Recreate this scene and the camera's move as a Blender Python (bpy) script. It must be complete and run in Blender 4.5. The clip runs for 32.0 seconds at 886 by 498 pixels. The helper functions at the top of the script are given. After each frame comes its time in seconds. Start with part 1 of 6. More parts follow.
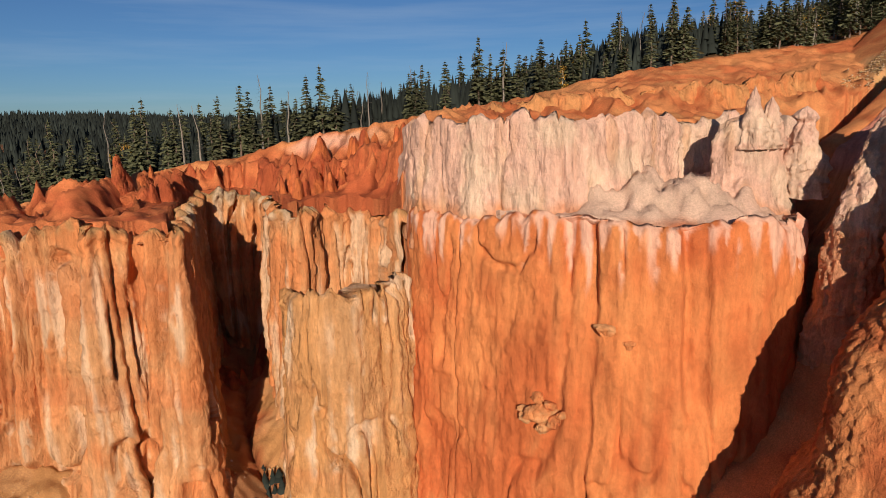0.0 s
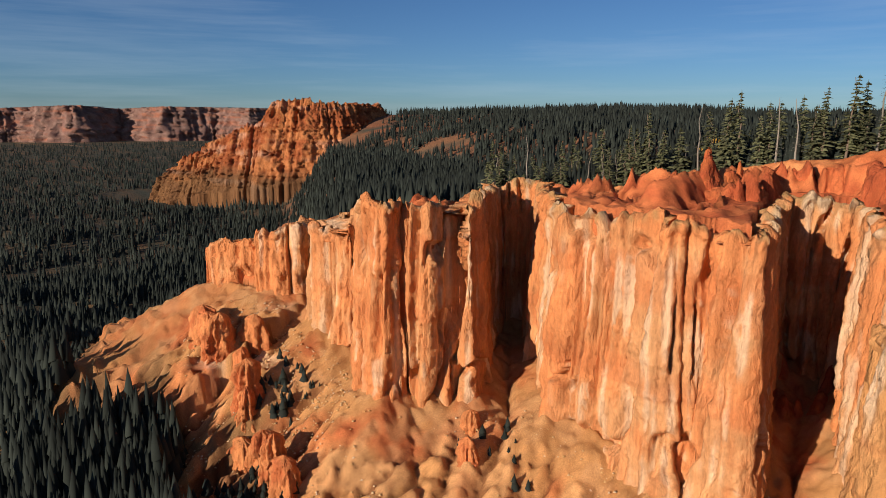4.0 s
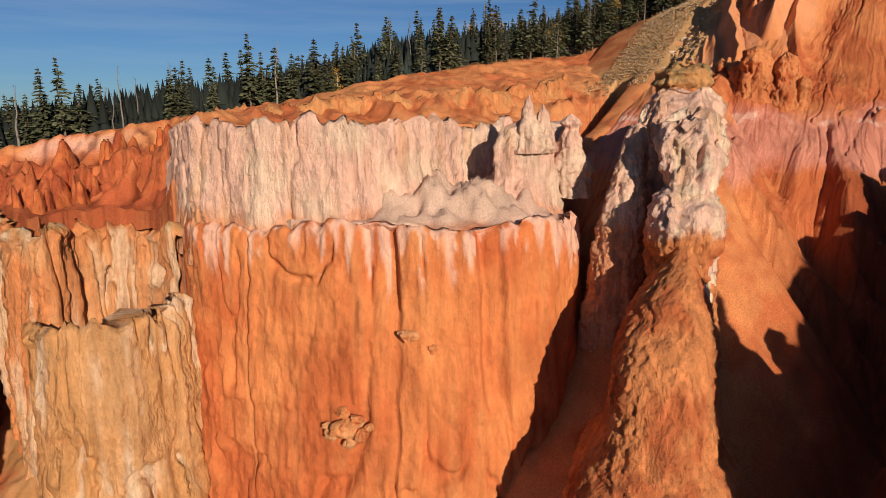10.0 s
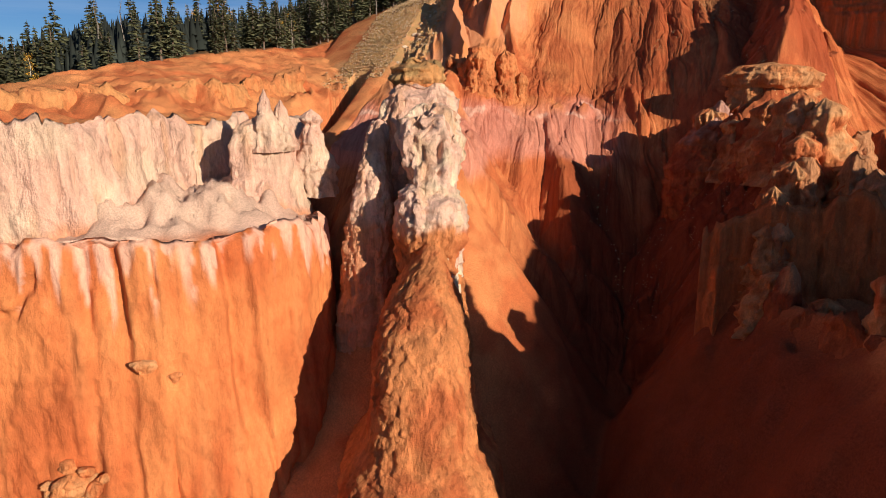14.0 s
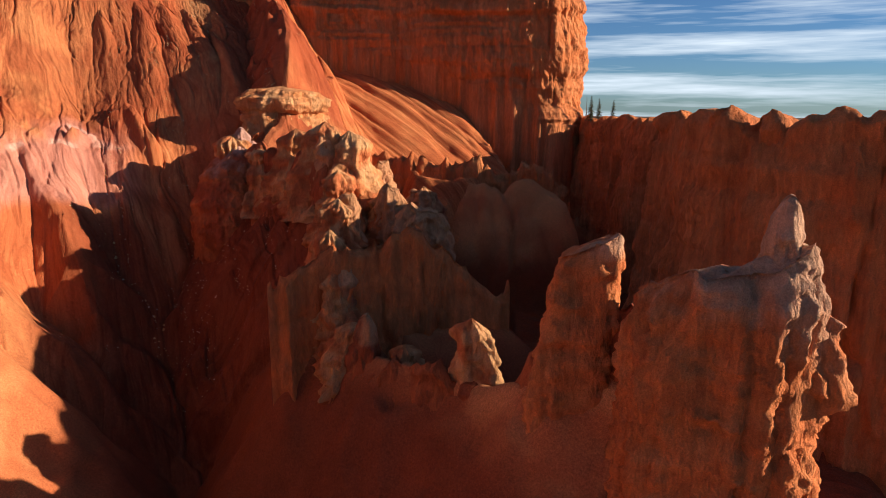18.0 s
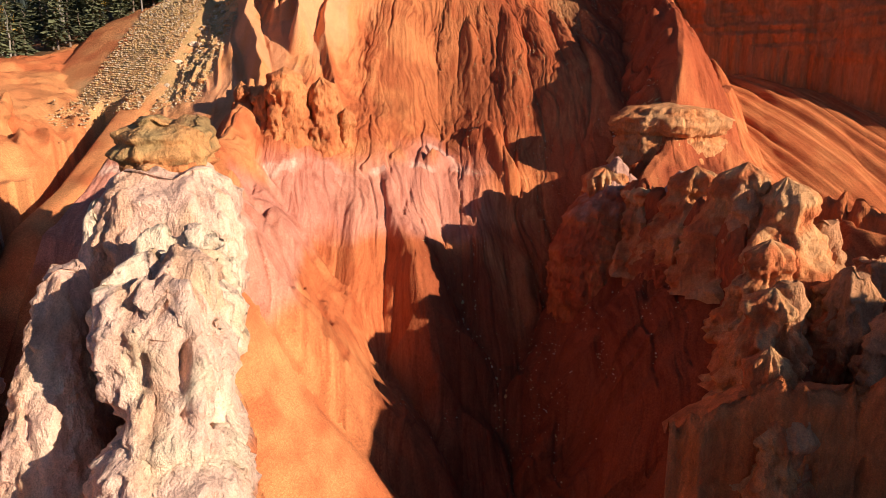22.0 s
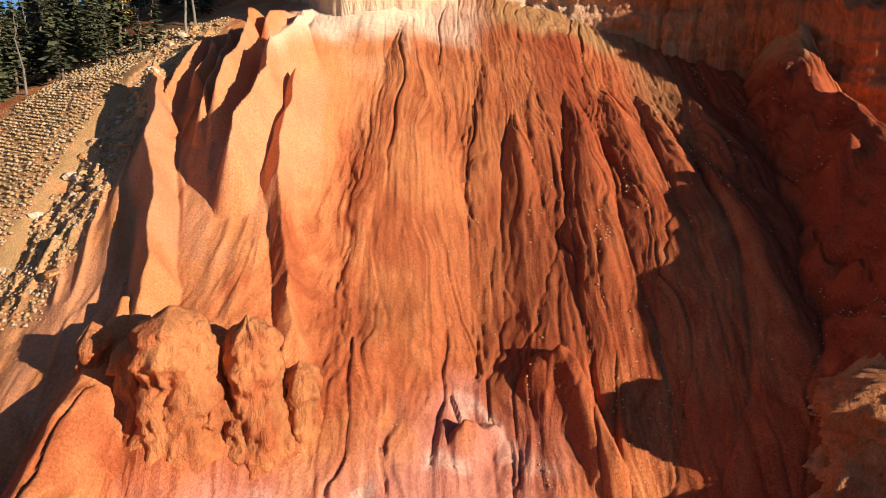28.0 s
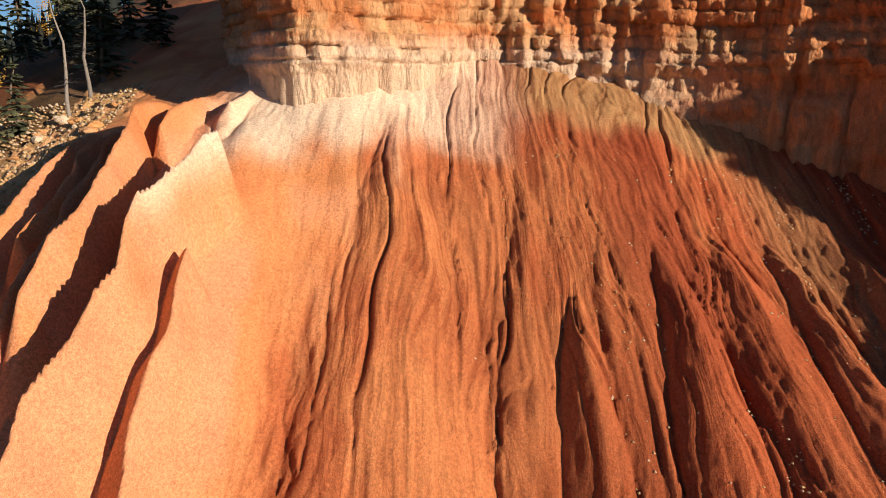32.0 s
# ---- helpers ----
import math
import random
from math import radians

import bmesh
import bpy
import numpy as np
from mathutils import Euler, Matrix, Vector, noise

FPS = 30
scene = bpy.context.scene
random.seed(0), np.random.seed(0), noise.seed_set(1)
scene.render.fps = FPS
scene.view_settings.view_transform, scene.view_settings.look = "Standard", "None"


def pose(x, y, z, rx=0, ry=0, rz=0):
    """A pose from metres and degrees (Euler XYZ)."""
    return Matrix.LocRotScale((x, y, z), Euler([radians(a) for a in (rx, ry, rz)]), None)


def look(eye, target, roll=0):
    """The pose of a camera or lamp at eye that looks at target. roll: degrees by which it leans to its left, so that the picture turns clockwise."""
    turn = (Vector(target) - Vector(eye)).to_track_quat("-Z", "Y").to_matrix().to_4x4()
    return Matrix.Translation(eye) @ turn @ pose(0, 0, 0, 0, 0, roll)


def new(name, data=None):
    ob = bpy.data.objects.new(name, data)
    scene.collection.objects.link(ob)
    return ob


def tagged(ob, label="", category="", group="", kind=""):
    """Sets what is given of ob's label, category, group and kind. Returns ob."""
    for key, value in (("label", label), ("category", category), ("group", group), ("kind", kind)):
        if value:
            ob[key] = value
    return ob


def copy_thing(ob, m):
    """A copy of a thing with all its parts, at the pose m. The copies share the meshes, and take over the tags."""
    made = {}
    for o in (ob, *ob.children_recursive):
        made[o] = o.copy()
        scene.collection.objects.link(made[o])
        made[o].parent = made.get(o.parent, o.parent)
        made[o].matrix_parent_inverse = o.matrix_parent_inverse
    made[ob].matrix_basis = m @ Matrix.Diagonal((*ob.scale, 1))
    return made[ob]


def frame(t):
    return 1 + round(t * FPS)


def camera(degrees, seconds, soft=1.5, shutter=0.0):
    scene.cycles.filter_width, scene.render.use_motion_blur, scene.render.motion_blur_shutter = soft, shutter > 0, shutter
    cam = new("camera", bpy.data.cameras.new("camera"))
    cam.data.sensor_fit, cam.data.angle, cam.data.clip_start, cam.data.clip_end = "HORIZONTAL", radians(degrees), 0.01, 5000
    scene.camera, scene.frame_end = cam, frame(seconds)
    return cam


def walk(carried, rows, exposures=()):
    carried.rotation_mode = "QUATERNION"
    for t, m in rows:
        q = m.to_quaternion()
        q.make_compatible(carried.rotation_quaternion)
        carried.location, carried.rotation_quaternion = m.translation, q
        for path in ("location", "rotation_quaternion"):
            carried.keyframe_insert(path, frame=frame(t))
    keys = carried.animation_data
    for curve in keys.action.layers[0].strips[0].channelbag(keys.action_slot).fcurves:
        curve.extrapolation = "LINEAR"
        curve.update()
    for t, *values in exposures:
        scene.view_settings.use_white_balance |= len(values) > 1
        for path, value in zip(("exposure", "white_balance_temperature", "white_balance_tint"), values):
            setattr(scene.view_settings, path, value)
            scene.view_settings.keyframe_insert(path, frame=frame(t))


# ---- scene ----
cam = camera(68.3, 32.0, soft=0.9)
METRES, EYE, TILT, LEAN, TURN = 200.0, 100.0, -11.5, 1.0, 0.0
ROWS = [
    (0.0, 0.0, 0.0, 0.0, 0.0, 0.0, -0.0),
    (0.5, -0.0052, 0.0019, 0.0027, 7.28, -0.27, -1.52),
    (1.0, -0.0131, 0.0039, 0.0058, 19.47, -1.13, -4.06),
    (1.5, -0.0202, 0.0072, 0.0043, 30.44, -2.19, -6.35),
    (2.0, -0.0263, 0.0128, 0.0027, 39.78, -3.41, -8.06),
    (2.5, -0.0292, 0.0179, 0.0018, 43.55, -3.97, -8.75),
    (4.5, -0.0323, 0.0287, 0.0062, 46.55, -4.65, -9.37),
    (5.0, -0.0313, 0.0294, 0.0065, 44.3, -4.29, -9.08),
    (5.5, -0.0303, 0.0303, 0.0069, 41.07, -3.78, -8.63),
    (6.0, -0.0287, 0.0301, 0.0071, 38.16, -3.35, -8.21),
    (6.5, -0.027, 0.0312, 0.0062, 34.03, -2.75, -7.62),
    (7.0, -0.0243, 0.0322, 0.0054, 26.97, -1.83, -6.45),
    (7.5, -0.0217, 0.0302, 0.0051, 17.2, -0.85, -4.6),
    (8.0, -0.0207, 0.0294, 0.0056, 8.31, -0.29, -2.8),
    (8.5, -0.0188, 0.0289, 0.0062, 0.24, -0.03, -1.05),
    (9.0, -0.0183, 0.0262, 0.0064, -7.63, 0.01, 0.61),
    (9.5, -0.0169, 0.0248, 0.0069, -14.61, -0.21, 2.14),
    (10.0, -0.0182, 0.0227, 0.0076, -20.07, -0.56, 3.25),
    (10.5, -0.0184, 0.0216, 0.0074, -23.78, -0.81, 3.93),
    (11.0, -0.0174, 0.0187, 0.0087, -32.15, -1.66, 5.53),
    (11.5, -0.0197, 0.0177, 0.0088, -37.75, -2.33, 6.51),
    (12.0, -0.0202, 0.0187, 0.0093, -39.88, -2.69, 6.87),
    (12.5, -0.0189, 0.0218, 0.0102, -40.9, -2.96, 7.06),
    (13.0, -0.0158, 0.0269, 0.0112, -41.68, -3.14, 7.2),
    (13.5, -0.0103, 0.0331, 0.0126, -41.63, -3.24, 7.24),
    (15.5, 0.0168, 0.0653, 0.0368, -41.88, -3.63, 7.1),
    (16.0, 0.0248, 0.0744, 0.0455, -42.03, -3.71, 7.02),
    (16.5, 0.0343, 0.0821, 0.0521, -46.77, -4.38, 7.65),
    (17.0, 0.0431, 0.0903, 0.0554, -55.97, -5.64, 8.81),
    (17.5, 0.0505, 0.0984, 0.0573, -72.33, -8.27, 10.33),
    (18.0, 0.0592, 0.1092, 0.0588, -84.88, -10.56, 10.95),
    (18.5, 0.0703, 0.1219, 0.0627, -83.7, -10.61, 11.0),
    (19.0, 0.0881, 0.1362, 0.0646, -67.63, -7.85, 10.07),
    (19.5, 0.1057, 0.1431, 0.0657, -59.09, -6.53, 9.38),
    (20.0, 0.1227, 0.1539, 0.0678, -57.6, -6.33, 9.26),
    (20.5, 0.1398, 0.1661, 0.073, -57.36, -6.31, 9.21),
    (21.0, 0.1561, 0.1763, 0.0829, -57.36, -6.37, 9.16),
    (21.5, 0.1724, 0.1865, 0.0947, -57.07, -6.42, 9.13),
    (22.0, 0.1894, 0.1984, 0.1067, -56.84, -6.46, 9.06),
    (22.5, 0.2071, 0.2108, 0.1181, -56.7, -6.51, 9.03),
    (23.0, 0.2263, 0.2232, 0.1297, -56.51, -6.54, 9.03),
    (23.5, 0.2445, 0.2341, 0.1409, -56.45, -6.58, 9.03),
    (24.0, 0.2641, 0.2462, 0.1528, -56.47, -6.59, 9.05),
    (24.5, 0.2851, 0.2577, 0.1654, -56.42, -6.58, 9.07),
    (25.0, 0.307, 0.2705, 0.1789, -56.39, -6.62, 9.06),
    (25.5, 0.3304, 0.2842, 0.1924, -56.3, -6.64, 9.04),
    (27.5, 0.4315, 0.3467, 0.2496, -55.97, -6.84, 8.93),
    (28.0, 0.4574, 0.3641, 0.2636, -55.93, -6.88, 8.9),
    (28.5, 0.4828, 0.3814, 0.2774, -55.94, -6.98, 8.85),
    (29.0, 0.5085, 0.3978, 0.2915, -55.87, -7.08, 8.82),
    (29.5, 0.5335, 0.4141, 0.3053, -55.9, -7.24, 8.77),
    (30.0, 0.5588, 0.4301, 0.3182, -55.85, -7.32, 8.7),
    (30.5, 0.5839, 0.446, 0.3303, -55.88, -7.36, 8.65),
    (31.0, 0.6093, 0.4607, 0.3428, -55.85, -7.45, 8.6),
    (31.5, 0.6335, 0.4733, 0.3574, -55.81, -7.52, 8.54),
    (32.0, 0.6566, 0.4847, 0.3722, -55.78, -7.62, 8.49),
]
walk(cam, [(t, pose(0, 0, EYE, TILT, LEAN, TURN) @ pose(METRES * x, METRES * y, METRES * z, 90 + pitch, roll, yaw)) for t, x, y, z, yaw, pitch, roll in ROWS],
     exposures=[(0.0, -0.08), (2.5, -0.1), (4.5, 0.22), (6.5, 0.15), (8.0, -0.12), (11.0, -0.02), (13.5, 0.18), (16.0, 0.24), (18.0, 0.58), (20.0, 0.72), (23.0, 0.56), (28.0, 0.46), (32.0, 0.3)])

# ---------------------------------------------------------------- light
SUN_AZ, SUN_EL = 179.5, 17.2          # degrees clockwise from +y, and above the horizon
world = bpy.data.worlds.new("sky")
scene.world = world
world.use_nodes = True
wn = world.node_tree
sky = wn.nodes.new("ShaderNodeTexSky")
sky.sky_type, sky.sun_disc = "NISHITA", False
sky.sun_elevation, sky.sun_rotation = radians(SUN_EL), radians(SUN_AZ)
sky.altitude, sky.air_density, sky.dust_density, sky.ozone_density = 2700, 1.1, 1.3, 3.0
wn.nodes["Background"].inputs["Strength"].default_value = 0.054
air = wn.nodes.new("ShaderNodeMix")
air.data_type, air.blend_type = "RGBA", "MULTIPLY"
air.inputs["Factor"].default_value = 1
air.inputs["B"].default_value = (0.62, 0.86, 1.15, 1)
wn.links.new(sky.outputs[0], air.inputs["A"])
# thin cirrus, drawn out along the horizon
tc, mp, cn, cr, cm = (wn.nodes.new("ShaderNode" + k) for k in ("TexCoord", "Mapping", "TexNoise", "MapRange", "Mix"))
mp.inputs["Scale"].default_value, mp.inputs["Rotation"].default_value = (1.6, 1.6, 26.0), (0.05, 0.03, 0.4)
cn.inputs["Scale"].default_value, cn.inputs["Detail"].default_value, cn.inputs["Roughness"].default_value = 1.3, 5, 0.6
cr.inputs["From Min"].default_value, cr.inputs["From Max"].default_value, cr.inputs["To Max"].default_value = 0.46, 0.74, 0.6
cm.data_type = "RGBA"
cm.inputs["B"].default_value = (10.0, 11.5, 13.0, 1)
wn.links.new(tc.outputs["Generated"], mp.inputs["Vector"])
wn.links.new(mp.outputs[0], cn.inputs["Vector"])
wn.links.new(cn.outputs["Fac"], cr.inputs["Value"])
# more of it over the east
sep, east, cx = (wn.nodes.new("ShaderNode" + k) for k in ("SeparateXYZ", "MapRange", "Math"))
cx.operation = "MULTIPLY"
east.inputs["From Min"].default_value, east.inputs["From Max"].default_value, east.inputs["To Min"].default_value, east.inputs["To Max"].default_value = 0.3, 0.95, 0.25, 2.0
wn.links.new(tc.outputs["Generated"], sep.inputs[0])
wn.links.new(sep.outputs["X"], east.inputs["Value"])
wn.links.new(cr.outputs[0], cx.inputs[0])
wn.links.new(east.outputs[0], cx.inputs[1])
wn.links.new(cx.outputs[0], cm.inputs["Factor"])
wn.links.new(air.outputs["Result"], cm.inputs["A"])
wn.links.new(cm.outputs["Result"], wn.nodes["Background"].inputs["Color"])
sun = new("sun", bpy.data.lights.new("sun", "SUN"))
sun.data.energy, sun.data.angle, sun.data.color = 5.6, radians(0.53), (1.0, 0.87, 0.72)
_a, _e = radians(SUN_AZ), radians(SUN_EL)
sun.matrix_basis = look((0, 0, 300), (-math.sin(_a) * math.cos(_e), -math.cos(_a) * math.cos(_e), 300 - math.sin(_e)))


# ---------------------------------------------------------------- noise
def _hash(ix, iy, iz, seed):
    h = (ix.astype(np.int64) * 374761393 + iy.astype(np.int64) * 668265263 + iz.astype(np.int64) * 2147483647 + seed * 974711) & 0xFFFFFFFF
    h = ((h ^ (h >> 13)) * 1274126177) & 0xFFFFFFFF
    h = ((h ^ (h >> 16)) * 2246822519) & 0xFFFFFFFF
    return ((h ^ (h >> 15)) & 0xFFFFFF) / float(0xFFFFFF)


def vnoise(x, y, z=0.0, seed=0):
    """Smooth value noise in -1..1."""
    x, y, z = np.broadcast_arrays(np.asarray(x, float), np.asarray(y, float), np.asarray(z, float))
    ix, iy, iz = np.floor(x), np.floor(y), np.floor(z)
    fx, fy, fz = x - ix, y - iy, z - iz
    fx, fy, fz = (f * f * f * (f * (f * 6 - 15) + 10) for f in (fx, fy, fz))
    out = 0.0
    for dx in (0, 1):
        for dy in (0, 1):
            for dz in (0, 1):
                w = (fx if dx else 1 - fx) * (fy if dy else 1 - fy) * (fz if dz else 1 - fz)
                out = out + w * _hash(ix + dx, iy + dy, iz + dz, seed)
    return out * 2 - 1


def fbm(x, y, z=0.0, octaves=4, seed=0, gain=0.5):
    out, a, f = 0.0, 1.0, 1.0
    for k in range(octaves):
        out = out + a * vnoise(np.asarray(x) * f, np.asarray(y) * f, np.asarray(z) * f, seed + 17 * k)
        a, f = a * gain, f * 2.03
    return out


def ridged(x, y, z=0.0, seed=0):
    """1 on thin crest lines, 0 between them."""
    return 1 - np.abs(vnoise(x, y, z, seed))


def smooth(a, b, t):
    t = np.clip((np.asarray(t, float) - a) / (b - a), 0, 1)
    return t * t * (3 - 2 * t)


def lerp(a, b, t):
    return a + (b - a) * t


# ---------------------------------------------------------------- the two plans: x, y and the bowl's own axes v (across), r (uphill)
def to_vr(x, y):
    return 0.559 * x - 0.829 * y, 0.829 * x + 0.559 * y


def to_xy(v, r):
    return 0.559 * v + 0.829 * r, -0.829 * v + 0.559 * r


# ---------------------------------------------------------------- materials
def rock_material(name, rough=0.92, grain=1.0, bump=0.5, streak=0.0, crackle=0.0, rills=0.0, mottle=1.0):
    """Rock or soil: its colour comes from the strata stored on the mesh, broken up by grain, stains and fine relief."""
    m = bpy.data.materials.new(name)
    m.use_nodes = True
    nt = m.node_tree
    L, N = nt.links.new, nt.nodes.new
    bsdf = nt.nodes["Principled BSDF"]
    bsdf.inputs["Roughness"].default_value = rough
    bsdf.inputs["Specular IOR Level"].default_value = 0.15
    col = N("ShaderNodeAttribute")
    col.attribute_name = "col"
    geo = N("ShaderNodeNewGeometry")
    acc = col.outputs["Color"]

    def mult(scale, detail, lo, hi, stretch=(1, 1, 1), colour=None):
        nonlocal acc
        mp = N("ShaderNodeMapping")
        mp.inputs["Scale"].default_value = stretch
        L(geo.outputs["Position"], mp.inputs["Vector"])
        n = N("ShaderNodeTexNoise")
        n.inputs["Scale"].default_value, n.inputs["Detail"].default_value, n.inputs["Roughness"].default_value = scale, detail, 0.62
        L(mp.outputs[0], n.inputs["Vector"])
        r = N("ShaderNodeMapRange")
        r.inputs["From Min"].default_value, r.inputs["From Max"].default_value = 0.3, 0.7
        r.inputs["To Min"].default_value, r.inputs["To Max"].default_value = lo, hi
        L(n.outputs["Fac"], r.inputs["Value"])
        mx = N("ShaderNodeMix")
        mx.data_type, mx.blend_type = "RGBA", "MULTIPLY"
        mx.inputs["Factor"].default_value = 1
        L(acc, mx.inputs["A"])
        L(r.outputs[0], mx.inputs["B"])
        acc = mx.outputs["Result"]
        return n

    mult(0.12, 4, 0.86, 1.12)
    n1 = mult(1.5 * grain, 7, 1 - 0.26 * mottle, 1 + 0.24 * mottle, (1, 1, 0.5 if streak else 1))
    n2 = mult(4.5 * grain, 6, 1 - 0.4 * mottle, 1 + 0.38 * mottle)
    if streak:
        mult(9.0, 5, 0.84, 1.14)
        mult(0.8, 3, 1 - streak, 1 + streak * 0.6, (1, 1, 0.09))
    add = N("ShaderNodeMath")
    add.operation = "MULTIPLY_ADD"
    L(n2.outputs["Fac"], add.inputs[0])
    add.inputs[1].default_value = 0.35
    L(n1.outputs["Fac"], add.inputs[2])
    height = add.outputs[0]
    if rills:
        # thin channels that run down the fan lines kept on the mesh: x across, y along, z how rilled it is
        fan_ = N("ShaderNodeAttribute")
        fan_.attribute_name = "fan"
        bent = N("ShaderNodeMix")
        bent.data_type, bent.blend_type = "RGBA", "ADD"
        bent.inputs["Factor"].default_value = 0.6
        L(fan_.outputs["Vector"], bent.inputs["A"])
        L(n1.outputs["Color"], bent.inputs["B"])
        parts = N("ShaderNodeSeparateXYZ")
        L(fan_.outputs["Vector"], parts.inputs[0])
        for scale, wide, deep in ((0.5, 0.06, 0.85), (1.1, 0.07, 0.5), (2.6, 0.09, 0.3), (5.2, 0.1, 0.24)):
            fm, fn, off, dist, cut, much = (N("ShaderNode" + k) for k in ("Mapping", "TexNoise", "Math", "Math", "MapRange", "Math"))
            fm.inputs["Scale"].default_value = (scale, 0.9 * scale, 0)
            fm.inputs["Location"].default_value = (3.7 * scale, 0, scale)
            fn.inputs["Scale"].default_value, fn.inputs["Detail"].default_value, fn.inputs["Roughness"].default_value = 1.0, 2.0, 0.45
            L(bent.outputs["Result"], fm.inputs["Vector"])
            L(fm.outputs[0], fn.inputs["Vector"])
            off.operation, dist.operation, much.operation = "SUBTRACT", "ABSOLUTE", "MULTIPLY"
            off.inputs[1].default_value = 0.5
            L(fn.outputs["Fac"], off.inputs[0])
            L(off.outputs[0], dist.inputs[0])
            cut.inputs["From Min"].default_value, cut.inputs["From Max"].default_value = 0.0, wide
            cut.inputs["To Min"].default_value, cut.inputs["To Max"].default_value = 1.0, 0.0
            L(dist.outputs[0], cut.inputs["Value"])
            L(cut.outputs[0], much.inputs[0])
            L(parts.outputs["Z"], much.inputs[1])
            ma = N("ShaderNodeMath")
            ma.operation = "MULTIPLY_ADD"
            L(much.outputs[0], ma.inputs[0])
            ma.inputs[1].default_value = -deep * rills
            L(height, ma.inputs[2])
            height = ma.outputs[0]
            # a dark tint puts the channels' shade into the colour
            rill_shade = N("ShaderNodeMix")
            rill_shade.data_type, rill_shade.blend_type = "RGBA", "MULTIPLY"
            rill_shade.inputs["B"].default_value = (0.66, 0.52, 0.48, 1)
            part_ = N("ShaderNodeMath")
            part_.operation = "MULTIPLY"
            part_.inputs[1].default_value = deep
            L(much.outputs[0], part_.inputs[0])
            L(part_.outputs[0], rill_shade.inputs["Factor"])
            L(acc, rill_shade.inputs["A"])
            acc = rill_shade.outputs["Result"]
    L(acc, bsdf.inputs["Base Color"])
    if crackle:
        # fractured faces: blocks at two sizes, longer upright
        for scale, share in ((0.55, 1.0), (1.7, 0.5)):
            warp = N("ShaderNodeMix")
            warp.data_type, warp.blend_type = "RGBA", "ADD"
            warp.inputs["Factor"].default_value = 0.7
            vm = N("ShaderNodeMapping")
            vm.inputs["Scale"].default_value = (1, 1, 0.45)
            vo = N("ShaderNodeTexVoronoi")
            vo.inputs["Scale"].default_value = scale
            L(geo.outputs["Position"], vm.inputs["Vector"])
            L(vm.outputs[0], warp.inputs["A"])
            L(n1.outputs["Color"], warp.inputs["B"])
            L(warp.outputs["Result"], vo.inputs["Vector"])
            ma = N("ShaderNodeMath")
            ma.operation = "MULTIPLY_ADD"
            L(vo.outputs["Distance"], ma.inputs[0])
            ma.inputs[1].default_value = -crackle * share
            L(height, ma.inputs[2])
            height = ma.outputs[0]
    b = N("ShaderNodeBump")
    b.inputs["Strength"].default_value, b.inputs["Distance"].default_value = bump, 1.0
    L(height, b.inputs["Height"])
    L(b.outputs[0], bsdf.inputs["Normal"])
    return m


def plain_material(name, colour, rough=0.85, vary=0.25, scale=3.0, random=0.0):
    m = bpy.data.materials.new(name)
    m.use_nodes = True
    nt = m.node_tree
    L, N = nt.links.new, nt.nodes.new
    bsdf = nt.nodes["Principled BSDF"]
    bsdf.inputs["Roughness"].default_value = rough
    bsdf.inputs["Specular IOR Level"].default_value = 0.2
    n = N("ShaderNodeTexNoise")
    n.inputs["Scale"].default_value, n.inputs["Detail"].default_value = scale, 4
    geo = N("ShaderNodeNewGeometry")
    L(geo.outputs["Position"], n.inputs["Vector"])
    r = N("ShaderNodeMapRange")
    r.inputs["From Min"].default_value, r.inputs["From Max"].default_value = 0.3, 0.7
    r.inputs["To Min"].default_value, r.inputs["To Max"].default_value = 1 - vary, 1 + vary
    L(n.outputs["Fac"], r.inputs["Value"])
    fac = r.outputs[0]
    if random:
        info = N("ShaderNodeObjectInfo")
        rr = N("ShaderNodeMapRange")
        rr.inputs["To Min"].default_value, rr.inputs["To Max"].default_value = 1 - random, 1 + random
        L(info.outputs["Random"], rr.inputs["Value"])
        mm = N("ShaderNodeMath")
        mm.operation = "MULTIPLY"
        L(fac, mm.inputs[0])
        L(rr.outputs[0], mm.inputs[1])
        isl = N("ShaderNodeMapRange")
        isl.inputs["To Min"].default_value, isl.inputs["To Max"].default_value = 1 - random, 1 + random
        L(geo.outputs["Random Per Island"], isl.inputs["Value"])
        m2 = N("ShaderNodeMath")
        m2.operation = "MULTIPLY"
        L(mm.outputs[0], m2.inputs[0])
        L(isl.outputs[0], m2.inputs[1])
        fac = m2.outputs[0]
    mx = N("ShaderNodeMix")
    mx.data_type, mx.blend_type = "RGBA", "MULTIPLY"
    mx.inputs["Factor"].default_value = 1
    mx.inputs["A"].default_value = (*colour, 1)
    L(fac, mx.inputs["B"])
    L(mx.outputs["Result"], bsdf.inputs["Base Color"])
    return m


ROCK = rock_material("weathered_limestone", bump=0.72, grain=1.25, streak=0.26, crackle=0.5, mottle=0.42)
SHEER = rock_material("sheer_limestone", bump=0.4, grain=1.5, streak=0.16, crackle=0.12, mottle=0.4)
SOIL = rock_material("crumbly_clay_soil", grain=2.4, bump=0.42, crackle=0.3)
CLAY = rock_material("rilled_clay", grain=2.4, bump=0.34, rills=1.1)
STONE = rock_material("loose_stone", grain=2.5, bump=0.4)

